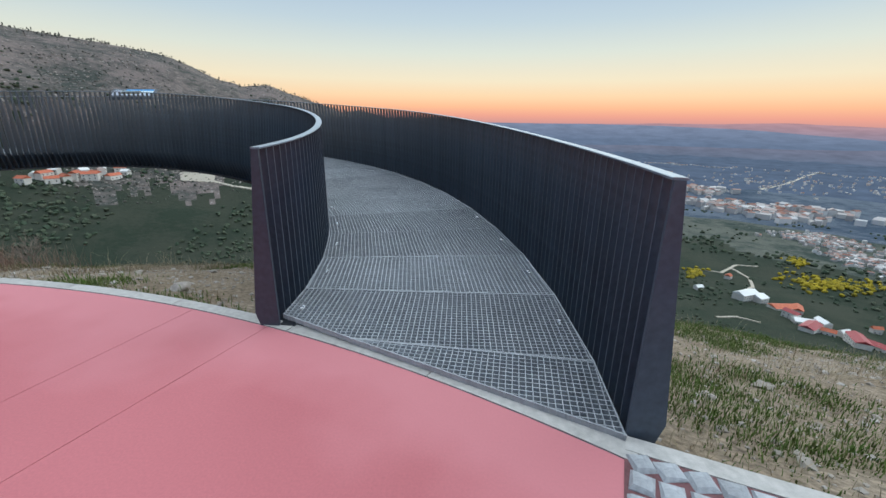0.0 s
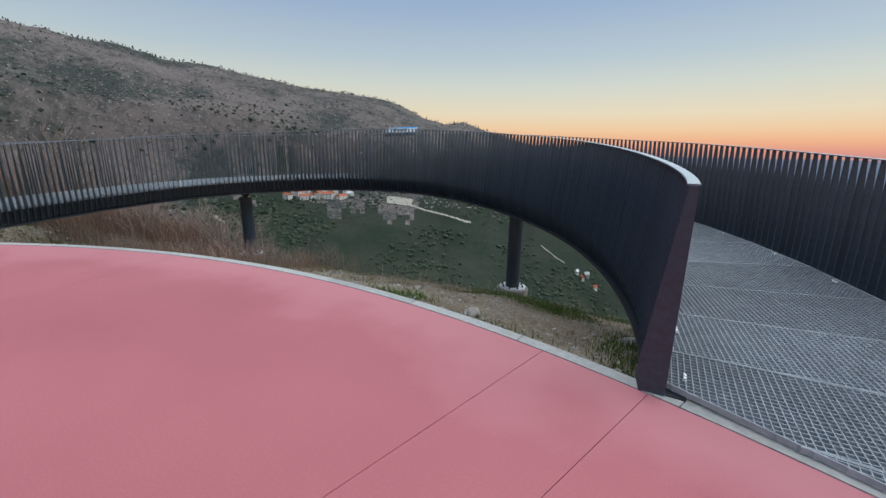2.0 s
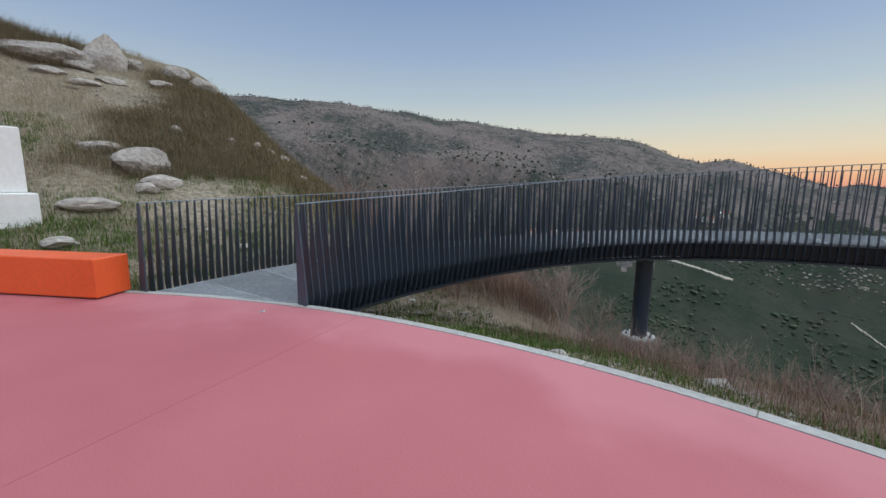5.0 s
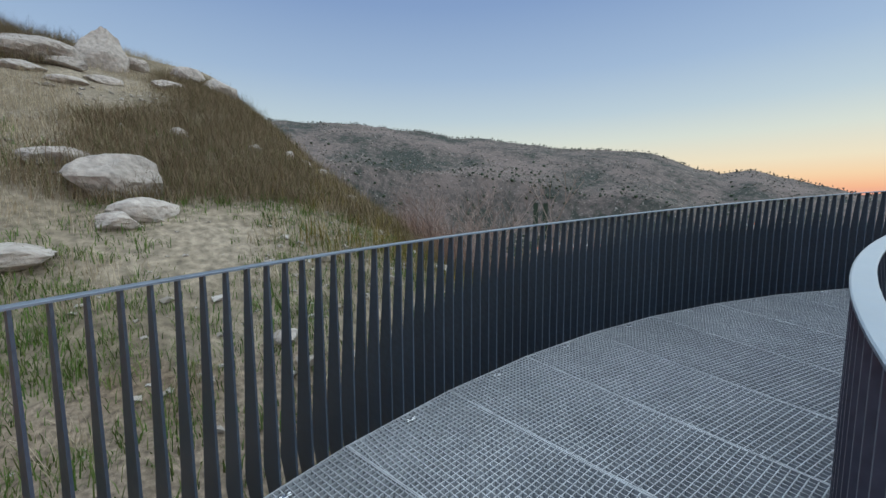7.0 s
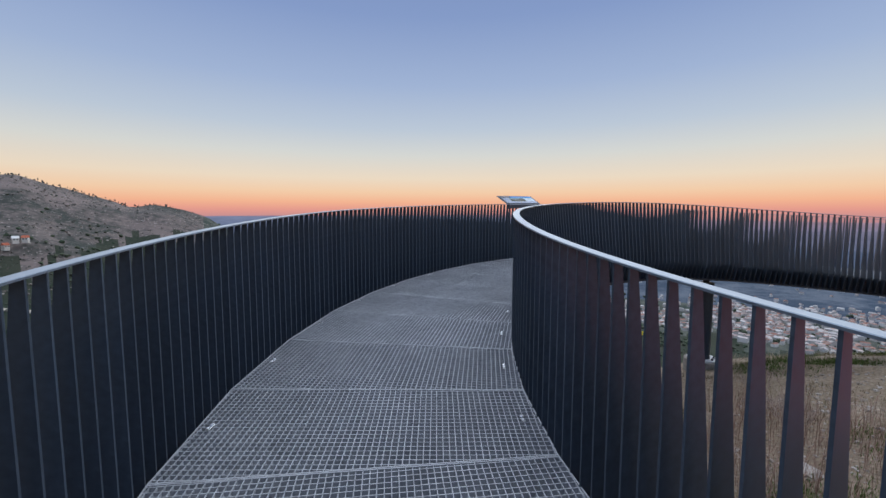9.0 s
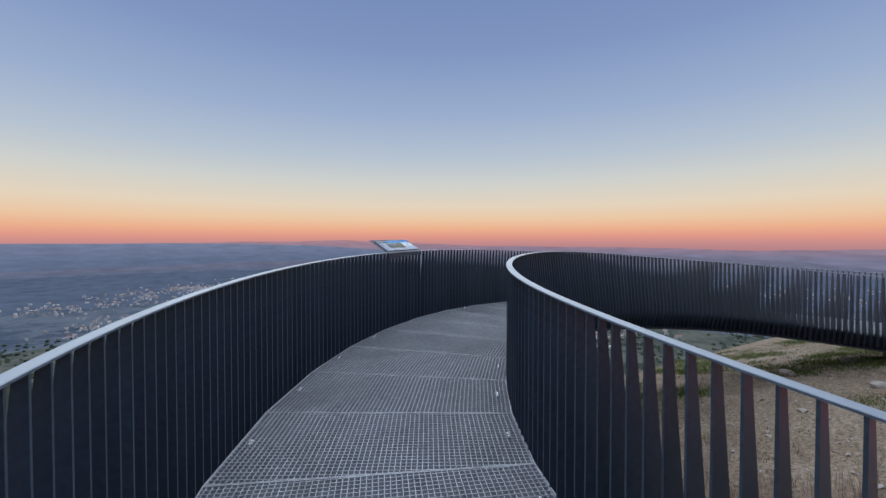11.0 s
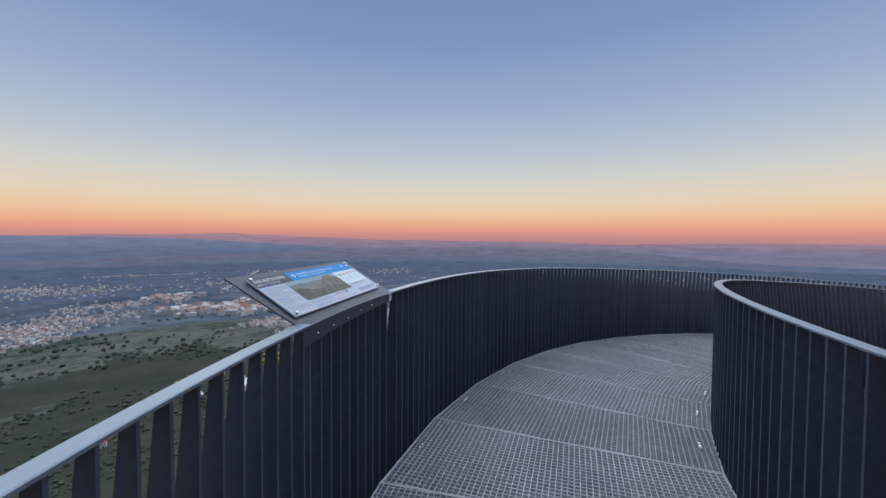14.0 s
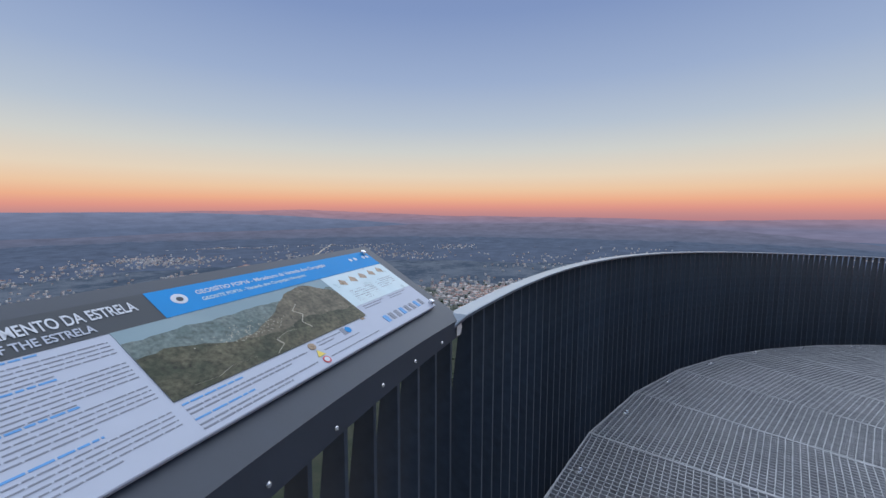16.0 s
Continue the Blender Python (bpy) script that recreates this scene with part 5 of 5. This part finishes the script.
WL, OL, RL = "white rendered house with a clay tile roof in the valley", "house with an orange clay roof among trees", "long white building with a dark red sheet roof in the valley"
house(50.4, -19.4, 26, 14, 9, 20, M_WHITE, "large white hall with a pale roof in the valley", "hall", 3.5)
house(49.2, -19.3, 14, 16, 7, 20, M_WHITE, "large white hall with a pale roof in the valley", "hall", 3.0)
house(52.6, -17.5, 9, 8, 5, 40, M_ROOF, OL)
house(55.2, -19.4, 9, 7, 4, 10, M_WHITE, WL)
for i, (az, el, w, rm, lb) in enumerate([(46.8, -19.5, 26, M_ROOF, OL), (45.6, -19.4, 18, M_ROOF, OL), (45.9, -20.2, 14, M_REDROOF, RL), (44.6, -20.4, 20, M_WHITE, WL), (44.0, -20.9, 22, M_REDROOF, RL), (43.2, -20.3, 14, M_WHITE, WL),
                                         (42.6, -20.8, 12, M_ROOF, OL), (41.4, -20.6, 10, M_WHITE, WL), (40.2, -21.0, 22, M_REDROOF, RL), (38.8, -20.8, 20, M_REDROOF, RL), (39.4, -19.4, 9, M_ROOF, WL), (37.6, -20.4, 14, M_WHITE, WL),
                                         (64.2, -21.6, 9, M_ROOF, OL), (64.8, -22.3, 12, M_ROOF, OL), (63.6, -20.9, 8, M_ROOF, OL), (95.8, -16.4, 5, M_WHITE, WL), (95.0, -17.2, 5, M_ROOF, OL), (94.4, -16.7, 4.5, M_WHITE, WL), (93.2, -18.2, 5, M_ROOF, WL),
                                         (91.6, -15.6, 14, M_WHITE, WL), (90.5, -16.0, 9, M_ROOF, WL)]):
    house(az, el, w, w * .55, (4 + (i % 3) * 1.5) * min(1, w / 8), (i * 53) % 180, rm, lb)
for i in range(14):
    house(128.6 + i * .62 + .2 * math.sin(i * 5), -6.5 + .35 * math.sin(i * 2.3), 8 + 3 * ((i * 7) % 3), 7, 4 + i % 2 * 2, (i * 41) % 180, M_ROOF if i % 3 else M_WHITE, WL)
for i in range(5):
    house(112.6 + i * .7, -3.4 + .3 * math.sin(i * 2.1), 5, 4, 2.6, (i * 31) % 180, M_WHITE if i % 2 else M_ROOF, WL)


def town(name, spots, seed, label, size=(5.5, 11)):
    """Many small houses, joined: (azimuth, elevation, spread in degrees of azimuth, of elevation, number)."""
    r = np.random.RandomState(seed)
    vw, fw, vr, fr = [], [], [], []
    cube_f = [(0, 1, 5, 4), (1, 2, 6, 5), (2, 3, 7, 6), (3, 0, 4, 7)]
    roof_f = [(0, 1, 5, 4), (2, 3, 4, 5), (0, 4, 3), (1, 2, 5)]
    for az, el, sa, se, n in spots:
        for _ in range(n):
            x, y, z, q = spot(az + r.normal(0, sa), el + r.normal(0, se))
            w, d, h, a = r.uniform(*size), r.uniform(*size) * .7, r.uniform(4, 9) * (size[1] / 15), r.uniform(0, 3.14)
            ca, sa_ = math.cos(a), math.sin(a)
            c = [(x + u * w / 2 * ca - v * d / 2 * sa_, y + u * w / 2 * sa_ + v * d / 2 * ca) for u, v in ((-1, -1), (1, -1), (1, 1), (-1, 1))]
            k = len(vw)
            vw += [(*p, z - 4) for p in c] + [(*p, z + h) for p in c]
            fw += [tuple(i + k for i in f) for f in cube_f]
            k = len(vr)
            e0, e1 = [((c[i][0] + c[j][0]) / 2, (c[i][1] + c[j][1]) / 2) for i, j in ((0, 3), (1, 2))]
            vr += [(*p, z + h) for p in c] + [(*e0, z + h + d * .22), (*e1, z + h + d * .22)]
            fr += [tuple(i + k for i in f) for f in roof_f]
    t = thing(name, (0, 0, 0), label, "town", kind="stuff")
    tagged(mesh_ob("walls", vw, fw, M_TOWNWALL, t), kind="stuff")
    tagged(mesh_ob("roofs", vr, fr, M_TOWNROOF, t), kind="stuff")


town("town", [(45.5, -11.7, 2.6, .30, 170), (41.5, -12.9, 2.0, .35, 150), (37, -13.4, 2.5, .4, 110)], 1, "dense old town of pale houses with clay roofs in the valley")
town("town", [(27, -11.6, 5.0, .9, 420), (20, -11.2, 5, .8, 220), (24, -13.4, 4, .6, 160)], 2, "large pale town with tall blocks on the valley floor", (7, 15))
town("town", [(69.2, -10.1, 1.4, .55, 330), (66.6, -9.4, 1.6, .5, 170), (63.0, -9.2, 1.6, .35, 90), (61.5, -8.1, 1.3, .2, 110), (65.6, -8.1, 1.0, .25, 70), (73.5, -10.0, 2.0, .6, 200), (78, -9.4, 2.0, .5, 90)], 3,
     "cluster of white houses with clay roofs on the slope")
town("warehouses", [(54, -9.4, 2.0, .25, 60), (50.0, -9.8, 2.2, .25, 60), (46.5, -9.0, 2.5, .2, 25), (57.6, -7.9, 1.2, .2, 40)], 4, "pale industrial halls beyond the town", (13, 34))
town("villages", [(66, -6.3, 2.6, .30, 170), (69.6, -5.8, 1.2, .15, 80), (60, -4.3, 2.4, .25, 110), (75, -6.4, 2.5, .4, 90), (80, -7.2, 3.5, .3, 70), (52, -6.4, 3.0, .5, 80), (44, -5.4, 3, .5, 80), (38, -6.4, 4, .3, 80),
                  (31, -5.2, 2, .15, 50), (16, -7.0, 6, .9, 110), (2, -5.4, 5, .6, 80), (-8, -6, 5, .4, 70), (-16, -4.6, 4, .4, 60), (50, -5, 9, .8, 60)], 5, "scattered pale houses across the wide plain", (6, 13))


# ---------------------------------------------------------------- the red building below the plaza
hz = min(ground_z(24.5, -6.2), ground_z(30, -9))
shed = thing("red_building", (24.6, -6.1, -2.1), "low red-orange building with pale bands on the slope below the plaza", "building", rz=-32)
b = Build()
b.box(0, -6, hz + 1.5, 16, 0, -.12)
b.ob("wall", M_REDWALL, shed)
b = Build()
b.box(-.25, -6.25, -.12, 16.25, .25, .04, bev=.02)
b.ob("roof", M_REDWALL, shed, "flat red-orange roof slab")
for z in (-.62, -1.5):
    b = Build()
    b.box(1.0, .0, z, 16, .05, z + .07)
    b.ob("band", M_WHITE, shed, "thin pale band along the wall")
pane_me = None
for i in range(5):
    q = pose(2.4 + 2.9 * i, .02, -1.1)
    if pane_me is None:
        b = Build()
        b.box(-.55, -.03, -.32, .55, .03, .32, bev=.01)
        o = b.ob("window", M_WINDOW, shed)
        pane_me = o.data
        o.matrix_basis = q
    else:
        shared("window", pane_me, shed, q)
